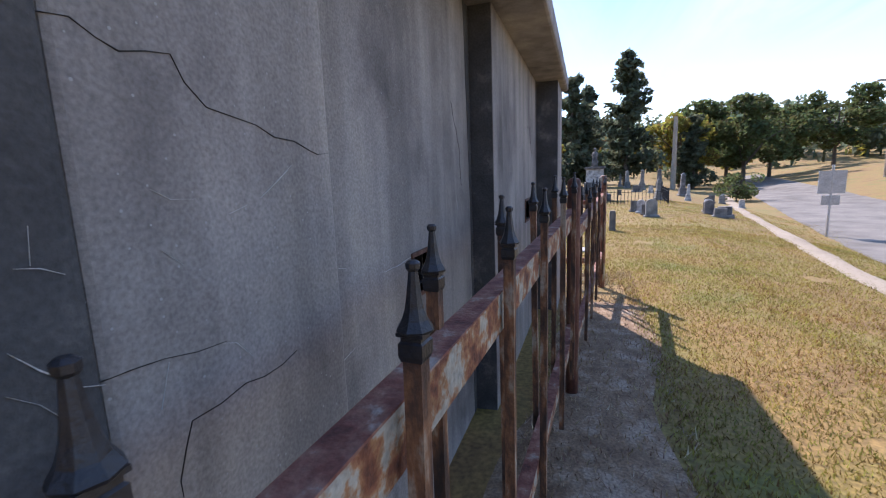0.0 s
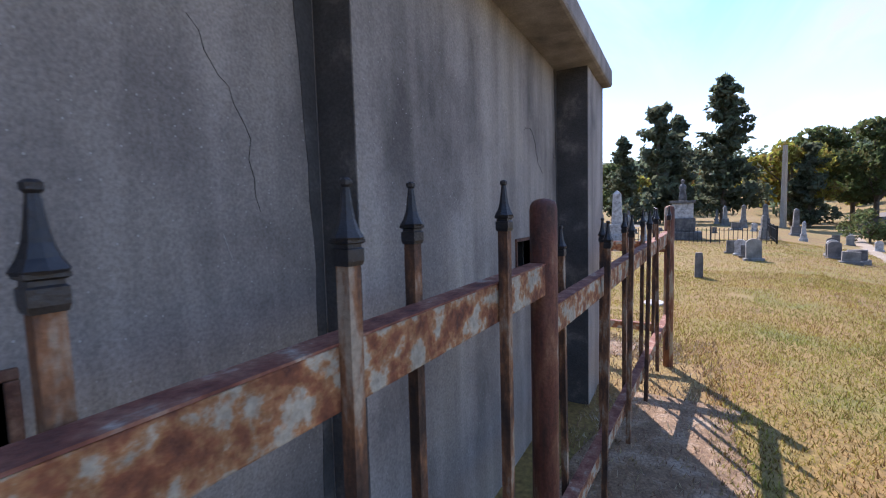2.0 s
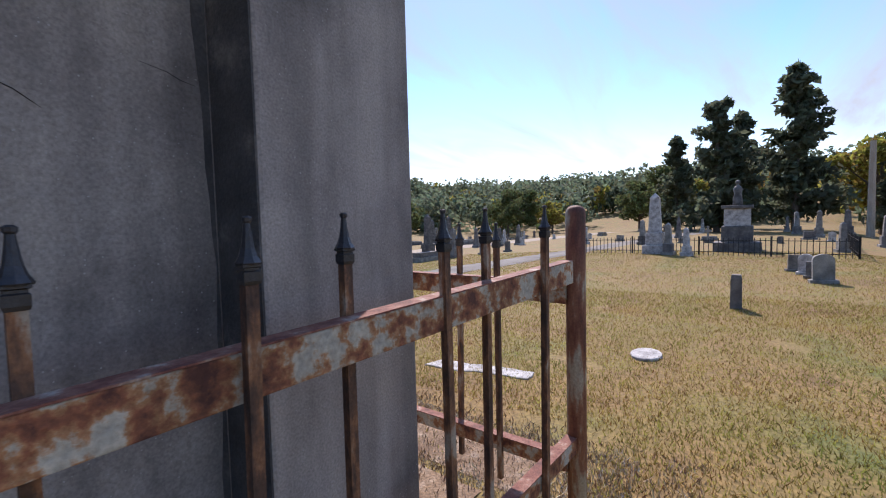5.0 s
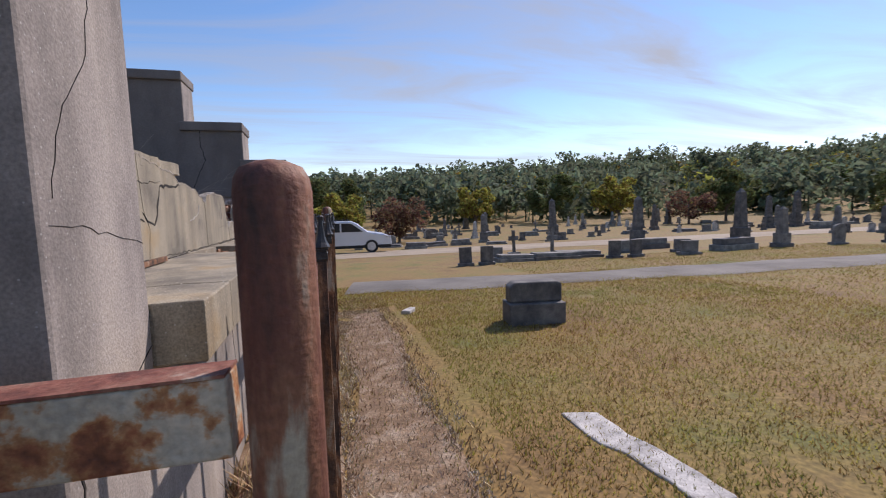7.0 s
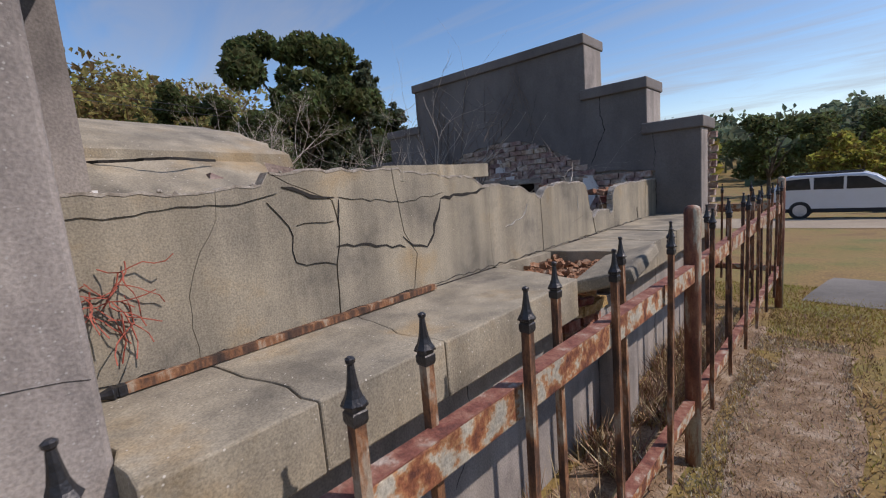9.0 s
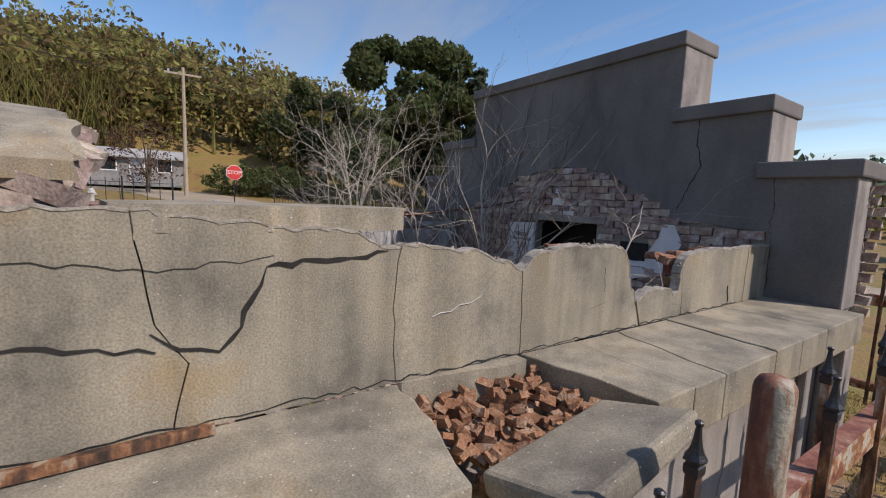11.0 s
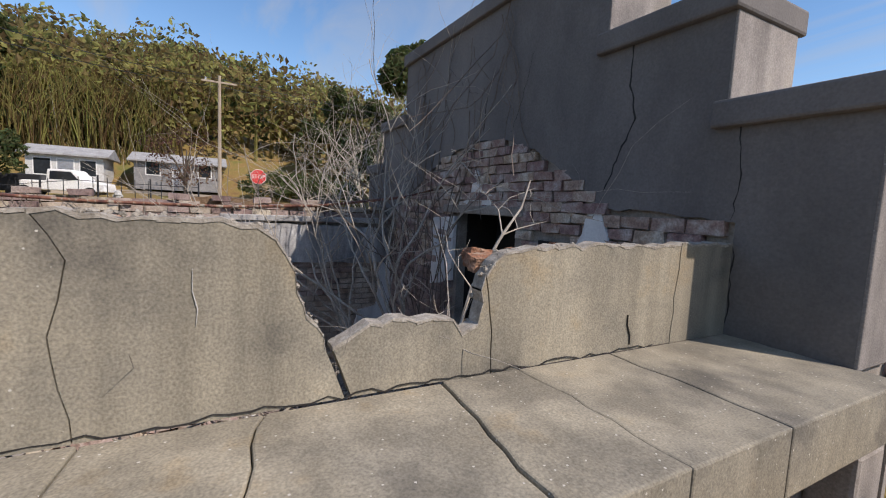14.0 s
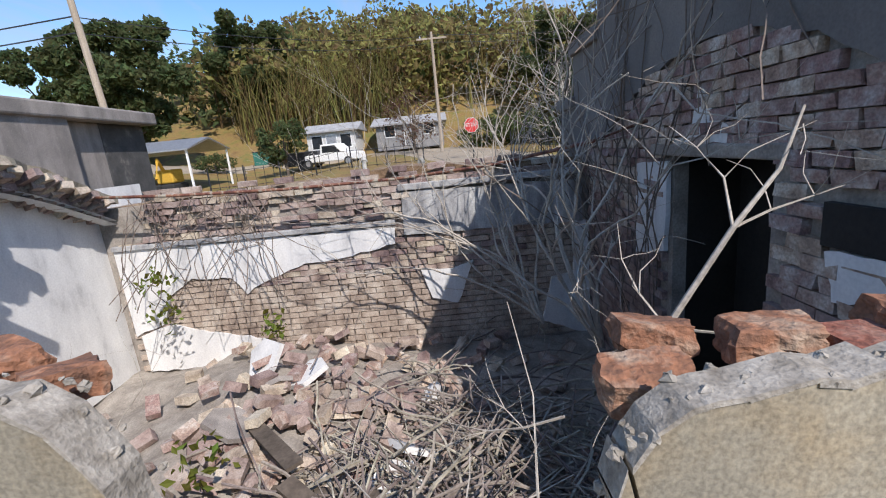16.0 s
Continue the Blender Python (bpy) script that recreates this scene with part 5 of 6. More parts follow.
def broadleaf(name, label, h, w, leaf, n=2600, size=0.22, seed=1, trunk=0.25):
    r_ = np.random.default_rng(seed)
    t = thing(name, label, "tree")
    lobes = []
    for k in range(28):
        a, q = r_.uniform(0, 6.28), r_.uniform(0.1, 1) ** 0.6
        z = r_.uniform(0.24, 0.9)
        s_ = math.sin(math.pi * min(1, (z - 0.18) / 0.85)) ** 0.6
        lobes.append((w * 0.5 * q * s_ * math.cos(a), w * 0.5 * q * s_ * math.sin(a), h * z, w * r_.uniform(0.08, 0.17)))
    tr = Build().tube([(0, 0, -0.3), (0.05 * h * 0.1, 0, h * 0.25), (0, 0.02 * h, h * 0.7)], [trunk, trunk * 0.75, trunk * 0.25], 8)
    for x, y, z, r in lobes[:9]:
        tr.tube([(0, 0, h * 0.22), (x * 0.4, y * 0.4, h * 0.22 + (z - h * 0.22) * 0.6), (x, y, z)], [trunk * 0.5, trunk * 0.3, trunk * 0.08], 5)
    part("trunk", tr, BARK, t)
    part("crown", Build().cards(crown_points(n, lobes, r_), size, r_), leaf, t)
    return t


def cedar(name, label, h, w, leaf, n=3400, size=0.26, seed=1):
    r_ = np.random.default_rng(seed)
    t = thing(name, label, "tree")
    part("trunk", Build().tube([(0, 0, -0.3), (0, 0, h * 0.5), (0, 0, h * 0.96)], [0.28, 0.18, 0.03], 8), BARK, t)
    pts = []
    for k in range(70):
        z = 0.06 + 0.92 * r_.uniform(0, 1)
        reach = w * 0.5 * (1 - z) ** 0.62 * r_.uniform(0.5, 1.12) + 0.2
        a = r_.uniform(0, 6.28)
        m_ = n // 70
        d = r_.uniform(0.15, 1, m_)
        pts.append(np.stack([math.cos(a) * d * reach, math.sin(a) * d * reach, h * z + reach * 0.28 * d ** 1.5 * np.ones(m_)], 1) + r_.normal(size=(m_, 3)) * np.array((0.35, 0.35, 0.28)) * (0.4 + reach * 0.14))
    part("crown", Build().cards(np.concatenate(pts), size, r_), leaf, t)
    return t


def place(t, x, y, rz=0.0, s_=1.0):
    t.matrix_basis = pose(x, y, gz(x, y) - 0.05, 0, 0, rz) @ Matrix.Scale(s_, 4)


c1 = cedar("cedar_tree", "tall dark green cedar behind the graves", 12.8, 6.5, LEAF_CEDAR, 5200, 0.3, 1)
place(c1, 42.4, -2.7)
c2 = cedar("cedar_tree", "tall dark green cedar behind the graves", 11.3, 6.5, LEAF_CEDAR, 5200, 0.3, 2)
place(c2, 42.5, 2.5)
for x, y, s_, q in ((46, 6, 0.7, 1), (52, 1, 0.9, 1), (44, -9, 0.65, 2)):
    o = copy_thing((c1, c2)[q - 1], pose(x, y, gz(x, y), 0, 0, 77 * q))
    o.scale = (s_, s_, s_)
yt = broadleaf("broadleaf_tree", "yellow-green broadleaf tree in early autumn", 8.4, 7, LEAF_YELLOW, 3600, 0.24, 3)
place(yt, 47, -8.4)
gt_ = broadleaf("broadleaf_tree", "dark green broadleaf tree by the road", 9.5, 9, LEAF_GREEN, 4600, 0.26, 4)
place(gt_, 50, -15)
bt = broadleaf("broadleaf_tree", "large spreading tree on the bank across the road", 10.5, 10, LEAF_GREEN, 3600, 0.26, 5, 0.4)
place(bt, 26, -20.5)
bush = broadleaf("bush", "round dark green bush beside the road", 1.7, 2.6, LEAF_GREEN, 1200, 0.1, 6, 0.06)
place(bush, 24.5, -7.4)
for t, x, y, s_, a in ((gt_, 56, -11, 1.05, 40), (gt_, 58, -20, 0.9, 120), (yt, 60, -16, 1.0, 60), (gt_, 54, 8, 0.8, 200), (gt_, 62, -28, 1.0, 90), (bt, 48, -34, 1.0, 30), (gt_, 60, 12, 0.7, 10), (yt, 63, 5, 0.8, 10)):
    o = copy_thing(t, pose(x, y, gz(x, y), 0, 0, a))
    o.scale = (s_, s_, s_)
# trees round the far graves
ny = broadleaf("broadleaf_tree", "round yellowing tree beyond the far graves", 5.6, 5.2, LEAF_YELLOW, 2600, 0.2, 8, 0.2)
place(ny, 19, 52)
nr = broadleaf("broadleaf_tree", "low russet tree near the gravel road", 3.6, 5.0, LEAF_RED, 1800, 0.16, 9, 0.15)
place(nr, 6.5, 36)
for t, x, y, s_, a in ((gt_, 1.5, 40, 0.62, 10), (gt_, -3, 46, 0.7, 80), (ny, 40, 52, 1.2, 30), (gt_, 52, 46, 0.75, 50), (gt_, 34, 60, 0.8, 140), (ny, 2, 34, 0.75, 60), (nr, 44, 44, 1.1, 70), (gt_, 70, 36, 0.9, 60), (gt_, 62, 30, 0.8, 160), (ny, 76, 30, 1.1, 20)):
    o = copy_thing(t, pose(x, y, gz(x, y), 0, 0, a))
    o.scale = (s_, s_, s_)
# dark trees behind the gable
dk = broadleaf("broadleaf_tree", "tall dark green tree behind the tomb", 15.5, 11, LEAF_GREEN, 12000, 0.3, 11, 0.35)
place(dk, -37.5, 24.8, 0, 1.2)
d2 = cedar("pine_tree", "tall dark pine behind the tomb", 14.5, 7, LEAF_CEDAR, 4200, 0.32, 12)
place(d2, -33.6, 30.2)
for t, x, y, s_, a in ((dk, -42, 30, 0.85, 60), (dk, -35, 19.5, 0.62, 300), (d2, -35, 27.5, 0.9, 170), (dk, -38, 33, 0.8, 10), (d2, -36, 36, 0.8, 100), (dk, -46, 19, 0.75, 200), (d2, -30, 42, 0.65, 20), (dk, -48, 38, 0.9, 140), (dk, -40, -22, 0.95, 30), (d2, -44, -26, 0.95, 60), (dk, -47, -34, 0.8, 100), (dk, -52, -14, 0.8, 240)):
    o = copy_thing(t, pose(x, y, gz(x, y), 0, 0, a))
    o.scale = (s_, s_, s_)
sg = broadleaf("broadleaf_tree", "small dark green tree beside the white house", 4.2, 3.6, LEAF_GREEN, 2000, 0.15, 13, 0.12)
place(sg, -33, -6.2)
rp = broadleaf("broadleaf_tree", "russet bare-looking tree by the low house", 5.0, 6.0, LEAF_RED, 1500, 0.09, 14, 0.15)
place(rp, -37, 3.2)
hb = broadleaf("bush", "dark green hedge bush by the drive", 2.6, 5.0, LEAF_GREEN, 2400, 0.13, 15, 0.08)
place(hb, -40, 9.5)
for x, y, s_ in ((-42, 13, 1.1), (-41, 16, 0.9), (-36, -13, 0.6)):
    o = copy_thing(hb, pose(x, y, gz(x, y), 0, 0, 40 * s_))
    o.scale = (s_, s_, s_)
bare = thing("bare_tree", "half-bare grey tree behind the broken wall", "tree", at=(-17.5, 10.6, gz(-17.5, 10.6)))
s = Build()
for k in range(7):
    twigs(s, (0, 0, 0), (rnd.uniform(-0.4, 0.4), rnd.uniform(-0.4, 0.4), 1), rnd.uniform(3.4, 5.2), 0.05, 3, 0.12, 5)
part("branch_crown", s, TWIG, bare)
part("leaves", Build().cards(np.array((0, 0, 2.6)) + rng.normal(size=(900, 3)) * np.array((0.9, 0.9, 0.9)), 0.05, rng), LEAF_FAR, bare)


def woods(name, label, spots, hs_, leaf, cards_n, size, seed, kind="stuff"):
    r_ = np.random.default_rng(seed)
    b_ = Build()
    for x, y in spots:
        h = hs_ * r_.uniform(0.7, 1.25)
        lobes = [(r_.normal() * h * 0.16, r_.normal() * h * 0.16, h * r_.uniform(0.15, 0.85), h * r_.uniform(0.16, 0.26)) for _ in range(6)]
        b_.cards(crown_points(cards_n, lobes, r_) + np.array((x, y, gz(x, y))), size, r_)
        b_.tube([(x, y, gz(x, y) - 0.5), (x, y, gz(x, y) + h * 0.6)], [h * 0.02, h * 0.008], 4)
    return tagged(part(name, b_, leaf), label, "woods", kind=kind)


r9 = np.random.default_rng(30)
spots = [(x, y) for x, y in zip(r9.uniform(-60, 210, 1100), r9.uniform(62, 190, 1100)) if y > 68 + 6 * math.sin(x * 0.07) - 0.2 * max(0, x)]
spots += [(x, y) for x, y in zip(r9.uniform(76, 190, 420), r9.uniform(-70, 70, 420))]
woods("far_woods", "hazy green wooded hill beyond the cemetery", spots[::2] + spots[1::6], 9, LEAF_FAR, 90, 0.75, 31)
woods("far_woods_yellow", "yellowing trees on the far wooded hill", spots[3::8], 7.0, LEAF_YELLOW, 70, 0.7, 32)
woods("far_woods_green", "green trees on the far wooded hill", spots[1::5], 7.0, LEAF_GREEN, 70, 0.7, 33)
ws = list(zip(r9.uniform(-95, -50, 330), r9.uniform(-45, 60, 330)))
woods("hillside_bamboo", "tall tan-yellow bamboo thicket on the hillside", [p for p in ws if -22 < p[1] < 34][:190], 9.5, LEAF_BAMBOO, 240, 0.4, 34)
woods("hillside_woods", "green woods on the hillside behind the houses", ws[200:], 8.0, LEAF_GREEN, 130, 0.5, 35)
b = Build()
for k in range(420):
    x, y = r9.uniform(-52, -47), r9.uniform(-16, 2)
    b.tube([(x, y, gz(x, y)), (x + r9.normal() * 0.4, y + r9.normal() * 0.5, gz(x, y) + 3.5), (x + r9.normal() * 1.1, y + r9.normal() * 1.4, gz(x, y) + 7)], [0.05, 0.04, 0.015], 4)
tagged(part("bamboo_stems", b, LEAF_BAMBOO), "pale leaning bamboo stems at the hill foot", "bamboo", kind="stuff")

# ---- houses and street things ----
def house(label, x, y, l, w, h, rh, rz, paint=None):
    o = thing("house", label, "house", at=(x, y, gz(x, y)), rz=rz)
    part("wall", Build().box(-l / 2, l / 2, -w / 2, w / 2, -0.3, h), paint or SIDING, o)
    part("roof", Build().prism([(-w / 2 - 0.4, h), (0, h + rh), (w / 2 + 0.4, h), (w / 2 + 0.4, h - 0.12), (-w / 2 - 0.4, h - 0.12)], "x", -l / 2 - 0.4, l / 2 + 0.4), ROOF, o)
    for k in range(3):
        xx = -l / 2 + l * (k + 0.7) / 3.4
        win = part("window" if k != 1 else "door", Build().box(xx - 0.45, xx + 0.45, -w / 2 - 0.04, -w / 2 + 0.02, 0.9 if k != 1 else 0.05, 2.0), GLASS if k != 1 else STEEL, o)
        part("frame", Build().box(xx - 0.52, xx + 0.52, -w / 2 - 0.03, -w / 2 - 0.005, 0.82 if k != 1 else 0.02, 2.08), WHITE, win)
    return o


house("small white gabled house with grey roof", -42.5, -4.4, 4.4, 4.0, 2.4, 0.7, 90)
# Shade under the russet tree is put into this wall colour.
house("long low white house, shade-grey walls, pale shingle roof", -44.5, 2.6, 6.2, 5.5, 2.0, 0.8, 90, SHADED_SIDING)
house("white house on the slope among trees", -52, 24, 8, 5, 2.6, 0.9, 60)
cp = thing("carport", "open carport with pale metal gable roof", "carport", at=(-28, -12.0, gz(-28, -12)), rz=90)
part("roof", Build().prism([(-2.6, 2.2), (0, 2.9), (2.6, 2.2), (2.6, 2.12), (0, 2.78), (-2.6, 2.12)], "x", -3, 3), STEEL, cp)
for sx in (-2.8, 2.8):
    for sy in (-2.4, 2.4):
        part("post", Build().box(sx - 0.05, sx + 0.05, sy - 0.05, sy + 0.05, -0.2, 2.2), WHITE, cp)
dg = thing("digger", "yellow excavator parked under the carport", "excavator", at=(-27, -11.3, gz(-27, -11.3)))
part("body", Build().box(-0.6, 0.6, -0.5, 0.5, 0.5, 1.3), YELLOW_MACHINE, dg, bevel=0.08)
part("arm", Build().tube([(0.5, 0, 1.2), (1.2, 0.2, 1.9), (1.8, 0.3, 0.8)], [0.12, 0.1, 0.08], 6), YELLOW_MACHINE, dg)
part("track", Build().box(-0.8, 0.8, -0.6, 0.6, 0, 0.45), TYRE, dg, bevel=0.1)
bn = thing("dumpster", "dark green metal dumpster by the woods", "dumpster", at=(-42, -11, gz(-42, -11)))
part("body", Build().box(-0.8, 0.8, -1.0, 1.0, 0, 1.2), GREEN_BIN, bn, bevel=0.04)
part("lid", Build().box(-0.85, 0.85, -1.05, 1.05, 1.2, 1.27), BLACK_IRON, bn, bevel=0.02)


def vehicle(name, label, paint, prof, glass, l, w, x, y, rz, wheels):
    o = thing(name, label, "car", at=(x, y, gz(x, y) + 0.05), rz=rz)
    body = Build().prism(prof, "y", -w / 2, w / 2)
    part("body", body, paint, o, bevel=0.07)
    for gl in glass:
        part("window", Build().prism(gl, "y", -w / 2 - 0.006, w / 2 + 0.006), GLASS, o)
    for wx in wheels:
        for sy in (-1, 1):
            yy = sy * (w / 2 - 0.1)
            wh = part("wheel", Build().tube([(wx, yy - 0.11, 0.34), (wx, yy + 0.11, 0.34)], 0.34, 18), TYRE, o)
            part("rim", Build().tube([(wx, yy - 0.117, 0.34), (wx, yy + 0.117, 0.34)], 0.22, 12), STEEL, wh)
    return o


carv = vehicle("car", "pale blue-silver estate car parked on gravel", CAR, [(-2.35, 0.35), (-2.4, 0.75), (-2.25, 1.1), (-2.0, 1.58), (-1.7, 1.66), (0.35, 1.64), (0.65, 1.52), (1.2, 1.08), (2.0, 0.95), (2.35, 0.8), (2.4, 0.4), (2.1, 0.28), (-2.1, 0.28)], [[(-2.05, 1.12), (-1.85, 1.5), (-1.15, 1.54), (-1.1, 1.12)], [(-1.02, 1.12), (-1.02, 1.55), (-0.2, 1.55), (-0.2, 1.1)], [(-0.12, 1.1), (-0.12, 1.55), (0.38, 1.52), (0.95, 1.1)]], 4.8, 1.82, 1.5, 23.6, -3, (-1.4, 1.35))
part("lower_cladding", Build().box(-2.36, 2.36, -0.92, 0.92, 0.26, 0.42), TYRE, carv, "black plastic sill cladding", bevel=0.03)
for sy in (-0.775, 0.775):
    part("roof_rail", Build().box(-1.6, 0.3, sy - 0.025, sy + 0.025, 1.66, 1.71), BLACK_IRON, carv)
part("tail_lamp", Build().box(-2.39, -2.1, -0.9, -0.7, 0.92, 1.08), LAMP_RED, carv)
part("headlamp", Build().box(2.05, 2.36, -0.92, -0.7, 0.74, 0.86), STEEL, carv)
vehicle("pickup_truck", "white pickup truck with dark bed cover by the house", WHITE, [(-2.6, 0.4), (-2.6, 1.0), (-0.6, 1.0), (-0.5, 1.75), (0.8, 1.75), (1.4, 1.1), (2.5, 0.95), (2.6, 0.4)], [[(-0.4, 1.1), (-0.35, 1.62), (0.72, 1.62), (1.15, 1.1)]], 5.2, 1.9, -36.5, -3.6, 80, (-1.7, 1.7))
tr = thing("trailer", "dark box trailer beside the pickup", "trailer", at=(-36.8, -6.0, gz(-36.8, -6)))
part("box", Build().box(-0.9, 0.9, -1.4, 1.4, 0.4, 1.5), BLACK_IRON, tr, bevel=0.05)
part("wheel", Build().tube([(0.85, 0, 0.3), (1.0, 0, 0.3)], 0.3, 12), TYRE, tr)

stop = thing("stop_sign", "red octagonal stop sign on a dark post", "road sign", at=(-26.7, 7.2, gz(-26.7, 7.2)))
zs = 2.75 - gz(-26.7, 7.2)
part("post", Build().tube([(0, 0, -0.2), (0, 0, zs + 0.3)], 0.035, 6), BLACK_IRON, stop)
oct_ = [(0.42 * math.cos(math.pi / 8 + k * math.pi / 4), zs + 0.42 * math.sin(math.pi / 8 + k * math.pi / 4)) for k in range(8)]
face = part("sign_face", Build().prism(oct_, "x", 0.04, 0.06), SIGN_RED, stop)
part("border", Build().prism([(y * 1.07, zs + (z - zs) * 1.07) for y, z in oct_], "x", 0.03, 0.045), WHITE, stop)
tc = bpy.data.curves.new("stop_text", "FONT")
tc.body, tc.size, tc.align_x, tc.align_y, tc.extrude = "STOP", 0.3, "CENTER", "CENTER", 0.002
tc.materials.append(WHITE)
txt = new("lettering", tc)
txt.parent = face
txt.matrix_basis = Matrix.Translation((0.066, 0, zs)) @ pose(0, 0, 0, 90, 0, 90)
sg2 = thing("road_sign", "grey back of a road sign on a post", "road sign", at=(9.0, -5.2, gz(9, -5.2)))
part("post", Build().tube([(0, 0, -0.2), (0, 0, 1.9)], 0.03, 6), STEEL, sg2)
part("sign_face", Build().box(-0.02, 0.0, -0.3, 0.3, 1.15, 1.75, pose(0, 0, 0, 45 * 0, 0, 0)), STEEL, sg2)
part("plate", Build().box(-0.02, 0.0, -0.2, 0.2, 0.85, 1.1), STEEL, sg2)
disc = thing("round_sign", "grey round sign back near the carport", "road sign", at=(-16.5, -7.0, gz(-16.5, -7)))
part("post", Build().tube([(0, 0, -0.2), (0, 0, 1.6)], 0.03, 6), BLACK_IRON, disc)
part("sign_face", Build().tube([(-0.01, 0, 1.75), (0.01, 0, 1.75)], 0.36, 18), STEEL, disc)


def pole(label, x, y, h, lean=0.0, arm=True, r=0.14):
    o = thing("utility_pole", label, "utility pole", "utility poles", at=(x, y, gz(x, y)))
    part("pole", Build().tube([(0, 0, -0.3), (0, lean * h, h)], [r, r * 0.7], 8), WOOD_POLE, o)
    if arm:
        part("crossarm", Build().box(-0.06, 0.06, -1.1 + lean * h, 1.1 + lean * h, h - 0.5, h - 0.38), WOOD_POLE, o)
        part("insulator", Build().box(-0.05, 0.05, lean * h - 0.9, lean * h - 0.8, h - 0.38, h - 0.2), STEEL, o)
    return o


pole("leaning wooden utility pole with wires", -16.05, -6.1, 9.0, -0.05)
pole("wooden utility pole with crossarm in front of woods", -34.7, 5.4, 9.9 - gz(-34.7, 5.4))
pole("grey wooden utility pole behind the cedars", 37, -6.1, 6.1, 0, False, 0.22)
pole("thin wooden utility pole beyond the road", 34, -19, 7.0)
for z in (0, 0.5):
    for line, r_ in (
        ([(-16.05 + (-34.7 + 16.05) * t, -6.6 + (5.4 + 6.6) * t, 6.6 + z + 2.6 * t - 2.2 * t * (1 - t)) for t in np.linspace(0, 1, 14)], 0.02),
        ([(-16.05 - 6 * t, -6.6 - 40 * t, 6.6 + z + 1.5 * t - 2 * t * (1 - t)) for t in np.linspace(0, 1, 10)], 0.025),
        ([(-34.7 - 6 * t, 5.4 + 36 * t, 9.2 + z + 1 * t - 3 * t * (1 - t)) for t in np.linspace(0, 1, 10)], 0.02),
    ):
        tagged(part("power_line", Build().tube(line, r_, 4), BLACK_IRON), "thin dark power line sagging between the poles", "cable", "power lines")
hy = thing("marker_post", "grey stone marker post beyond the west wall", "marker", at=(-13.5, 4.6, gz(-13.5, 4.6)))
part("shaft", Build().lathe([(0.17, -0.1), (0.16, 1.0), (0.1, 1.12)], 4, (0, 0, 0), True), STONE, hy)
fh = thing("hydrant", "pale fire hydrant beside the gravel drive", "hydrant", at=(-25, 0.9, gz(-25, 0.9)))
part("barrel", Build().lathe([(0.16, 0), (0.12, 0.1), (0.12, 0.5), (0.17, 0.52), (0.12, 0.68), (0.03, 0.74)], 10), MARBLE, fh)
part("nozzle", Build().tube([(0, -0.2, 0.45), (0, 0.2, 0.45)], 0.06, 8), MARBLE, fh)

# ---- grass ----
def blades(name, label, n, area, hgt, material, seed, keep):
    r_ = np.random.default_rng(seed)
    x = r_.uniform(area[0], area[1], n)
    y = r_.uniform(area[2], area[3], n)
    ok = np.array([keep(p, q) for p, q in zip(x, y)])
    x, y = x[ok], y[ok]
    n = len(x)
    z = np.array([gz(p, q) for p, q in zip(x, y)])
    a = r_.uniform(0, 6.28, n)
    h = hgt * r_.uniform(0.5, 1.4, n)
    wv = 0.0035 * r_.uniform(0.7, 1.6, n) * (1 + hgt * 4)
    lx, ly = r_.normal(size=n) * h * 0.55, r_.normal(size=n) * h * 0.55
    v = np.stack([np.stack([x - np.cos(a) * wv, y - np.sin(a) * wv, z - 0.005], 1), np.stack([x + np.cos(a) * wv, y + np.sin(a) * wv, z - 0.005], 1), np.stack([x + lx, y + ly, z + h], 1)], 1).reshape(-1, 3)
    b_ = Build()
    b_.v = v.tolist()
    b_.f = [(3 * i, 3 * i + 1, 3 * i + 2) for i in range(n)]
    return tagged(part(name, b_, material), label, "grass", kind="stuff")


def lawn(x, y):
    if -5.2 < x < 0.55 and 0.45 < y < 7.6:
        return False
    if 0.5 < x < 1.4 and 0.8 < y < 6.4:
        return rnd.random() < 0.18
    return noise.noise((x * 1.3, y * 1.3, 5)) > -0.6


blades("grass", "short dry yellow-green lawn grass", 190000, (-4, 7, -4.5, 9), 0.03, BLADE, 40, lawn)


def by_path(x, y):
    """Lawn that thins out with the distance from the way along the tomb."""
    d = min(abs(y - 0.2) if x < 0.9 else math.hypot(x - 0.9, y - 0.2), abs(x - 1.2) if y > 0.2 else math.hypot(x - 1.2, y - 0.2))
    return lawn(x, y) and rnd.random() < math.exp(-(d / 2.4) ** 2)


blades("grass", "short dry yellow-green lawn grass", 330000, (-5.6, 7, -4.5, 9), 0.022, BLADE, 44, by_path)
blades("grass", "short dry yellow-green lawn grass", 150000, (5, 18, -6, 12), 0.03, BLADE, 41, lambda x, y: True)
blades("dead_grass", "dry straw and weeds along wall and fence", 60000, (-5.4, 1.3, 0.3, 7.4), 0.035, LITTER, 42, lambda x, y: not (-5.2 < x < -0.02 and y > 1.2))
blades("dead_grass", "pale flattened straw on the bare strip by the fence", 34000, (0.5, 1.15, 0.6, 6.3), 0.016, STRAW, 46, lambda x, y: noise.noise((x * 2, y * 2, 2)) > -0.45)
blades("tall_weeds", "brown dry weeds at the foot of the ledge", 5000, (-0.02, 0.4, 2.2, 6.4), 0.16, LITTER, 43, lambda x, y: noise.noise((x, y * 2, 9)) > 0.0)

# ---- bricks of the walls ----
low_n = Build()
row = 0
z = -0.3
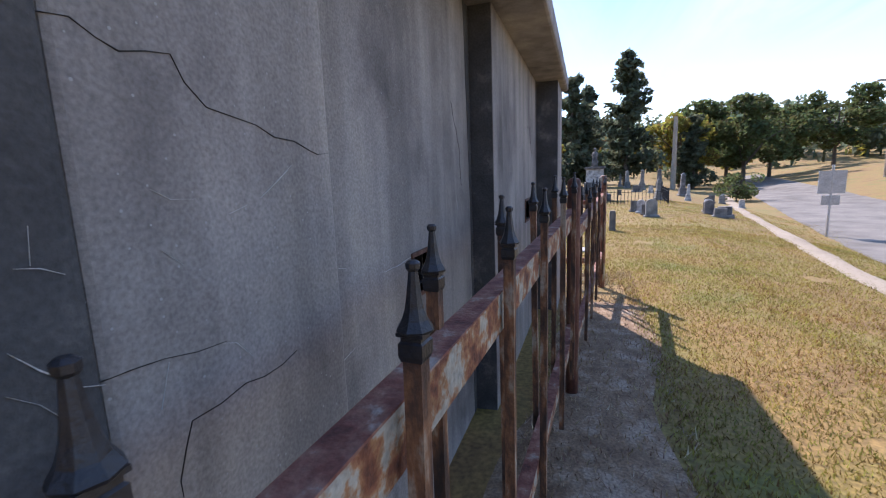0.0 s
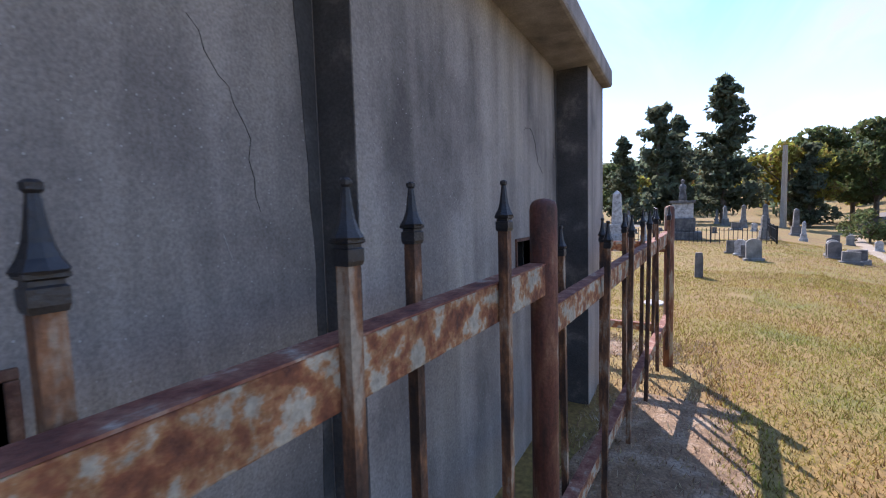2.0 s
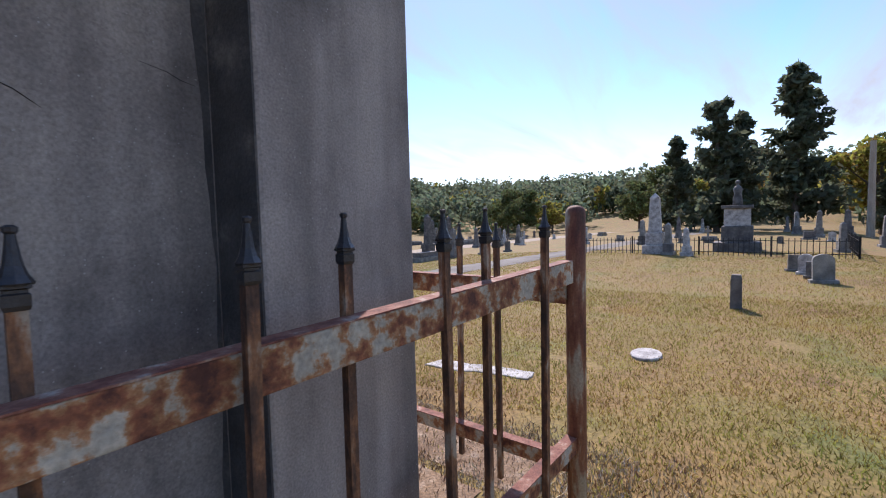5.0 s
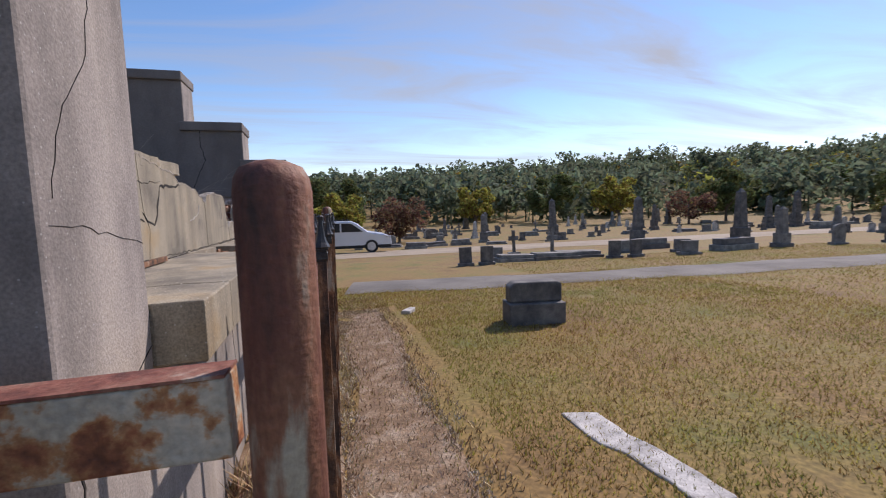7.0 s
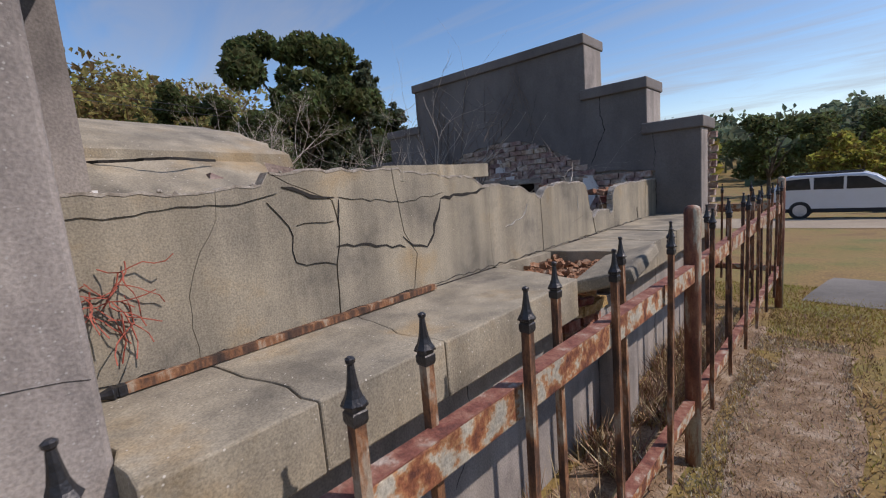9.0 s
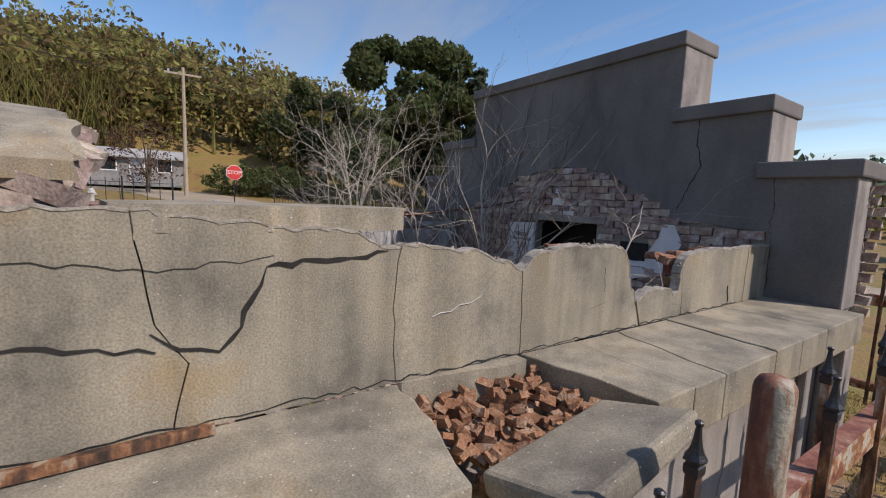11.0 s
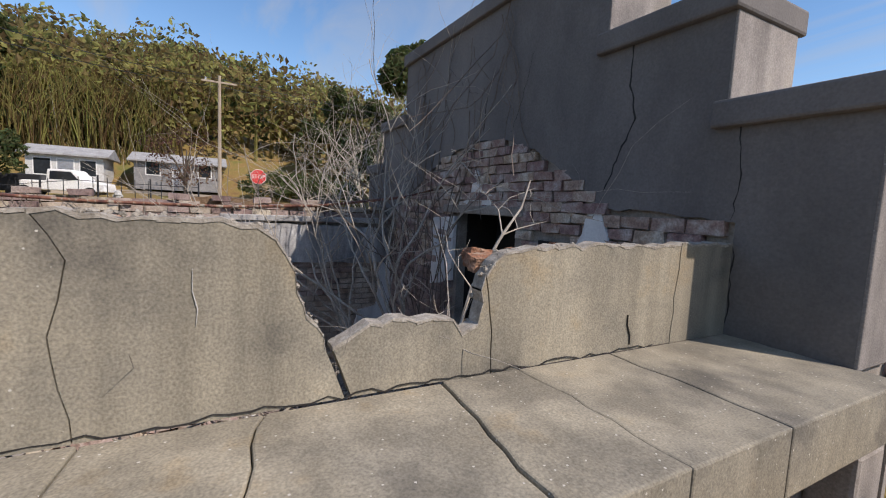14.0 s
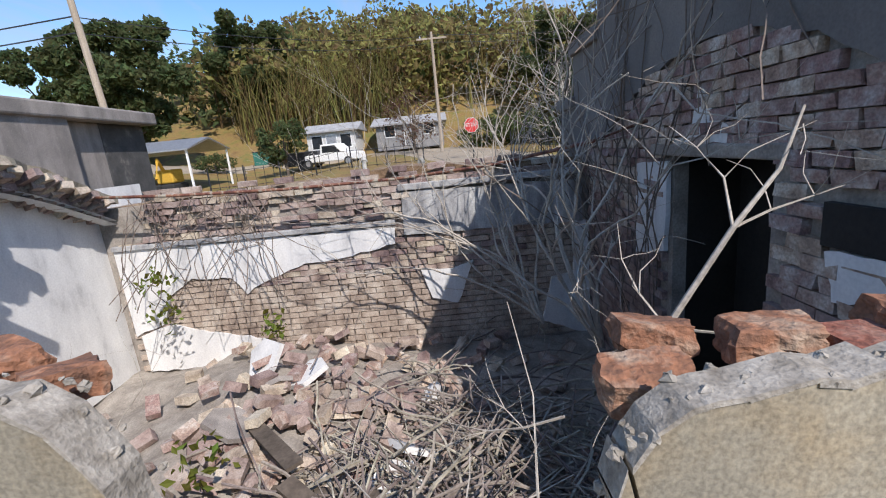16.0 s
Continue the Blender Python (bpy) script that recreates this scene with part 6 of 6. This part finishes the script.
while z < 2.08:
    x = -4.2 + (0.089 if row % 2 else 0)
    while x < -0.5:
        inside = z + 0.03 < arch_z(x) - 0.01 and not (-2.83 < x < -1.82 and z < 1.53) and not (-1.7 < x < -1.28 and 1.15 < z < 1.4)
        if inside:
            if z > 0.95:
                o = new("brick", BR[rnd.randrange(8)])
                o.parent = far_wall
                o.matrix_basis = pose(x, YB + 0.004 + rnd.uniform(-0.008, 0.01), z + 0.03, 0, rnd.uniform(-2, 2), rnd.uniform(-2, 2))
            else:
                low_n.box(x - 0.084, x + 0.084, YB - 0.02 + rnd.uniform(-0.01, 0.008), YB + 0.02, z, z + 0.057)
        x += 0.178
    z += 0.066
    row += 1
tagged(part("lower_bricks", low_n, BRICK_GREY, far_wall), kind="stuff")
low_w = Build()
row = 0
z = -0.3
while z < 1.5:
    y = 1.95 + (0.09 if row % 2 else 0)
    while y < 6.52:
        top_band = z > 1.05
        out = 0.0 if not top_band else rnd.uniform(-0.03, 0.04)
        if z > 0.72 or (z > 0.5 and 3.2 < y < 6):
            if not (0.89 < z + 0.03 < 1.3 and y > 4.78) and not (0.72 < z < 1.0 and y < 4.6) and not (top_band and y < 2.3) and not (z > 1.4 and rnd.random() < 0.45):
                o = new("brick", BG[rnd.randrange(8)])
                o.parent = west
                o.matrix_basis = pose(XW + out - 0.01 + rnd.uniform(-0.007, 0.007), y, z + 0.027, 0, rnd.uniform(-2, 2), 90 + rnd.uniform(-3, 3) * (2 if top_band else 1))
        else:
            low_w.box(XW - 0.03, XW + 0.015 + rnd.uniform(-0.006, 0.006), y - 0.085, y + 0.085, z, z + 0.052)
        y += 0.182
    z += 0.062
    row += 1
tagged(part("lower_bricks", low_w, BRICK_GREY, west), kind="stuff")
for k in range(26):
    o = new("brick", BR[k % 8])
    o.parent = far_wall
    o.matrix_basis = pose(-0.03 + rnd.uniform(-0.01, 0.03), 6.95 + rnd.uniform(-0.06, 0.04), 0.95 + 0.076 * (k // 2), rnd.uniform(-4, 4), rnd.uniform(-4, 4), 90 * (k % 2) + rnd.uniform(-8, 8))


def rough_brick(l, w, h, seed):
    """A broken brick: a box cut fine, its corners knocked off and its faces pitted."""
    bm = bmesh.new()
    bmesh.ops.create_cube(bm, size=1.0)
    bmesh.ops.subdivide_edges(bm, edges=bm.edges[:], cuts=6, use_grid_fill=True)
    for v in bm.verts:
        c = v.co
        k = sum(abs(q) ** 6 for q in c) ** (1 / 6) * 2
        c /= 0.8 + 0.2 * k ** 2
        p = Vector((c.x * l, c.y * w, c.z * h))
        n1 = noise.noise(p * 14 + Vector((seed * 3.1, 0, 0)))
        n2 = noise.noise(p * 45 + Vector((0, seed * 2.3, 0))) + 0.5 * noise.noise(p * 110)
        v.co = p * (1 + 0.2 * n1 + 0.16 * n2)
    me = bpy.data.meshes.new("brick_chunk")
    bm.to_mesh(me)
    bm.free()
    me.materials.append(BRICK_MIX)
    return me


for k, (y, dx, s_) in enumerate(((4.44, -0.13, 1.0), (4.56, -0.16, 0.9), (4.7, -0.12, 0.8), (5.41, -0.12, 0.85), (5.47, -0.24, 0.8), (5.6, -0.17, 0.9), (5.79, -0.15, 1.0), (5.98, -0.16, 0.9))):
    o = new("brick_chunk", rough_brick(0.125 * s_, 0.09 * s_, 0.055 * s_, k + 1))
    o.parent = side
    tagged(o, "broken orange brick chunk")
    o.matrix_basis = pose(XU + dx, y, top_at(y) - 0.04, rnd.uniform(-10, 10), rnd.uniform(-10, 10), rnd.uniform(50, 110))
# crumbled mortar along the broken wall top
for k in range(150):
    y = rnd.choice((rnd.uniform(4.42, 4.86), rnd.uniform(5.3, 5.7), rnd.uniform(1.7, 6.4)))
    if 4.88 < y < 5.3:
        continue
    r_ = rnd.uniform(0.003, 0.011)
    s = Build().lathe([(r_ * 0.5, -r_ * 0.6), (r_, -r_ * 0.1), (r_ * 0.75, r_ * 0.4), (r_ * 0.2, r_ * 0.7)], 6)
    s.v = [tuple(q + rnd.uniform(-0.3, 0.3) * r_ for q in p) for p in s.v]
    o = part("mortar_crumb", s, RIM, side)
    o.matrix_basis = pose(XU - rnd.uniform(0.005, 0.07), y, top_at(y) + 0.002, rnd.uniform(-40, 40), rnd.uniform(-40, 40), rnd.uniform(0, 180))
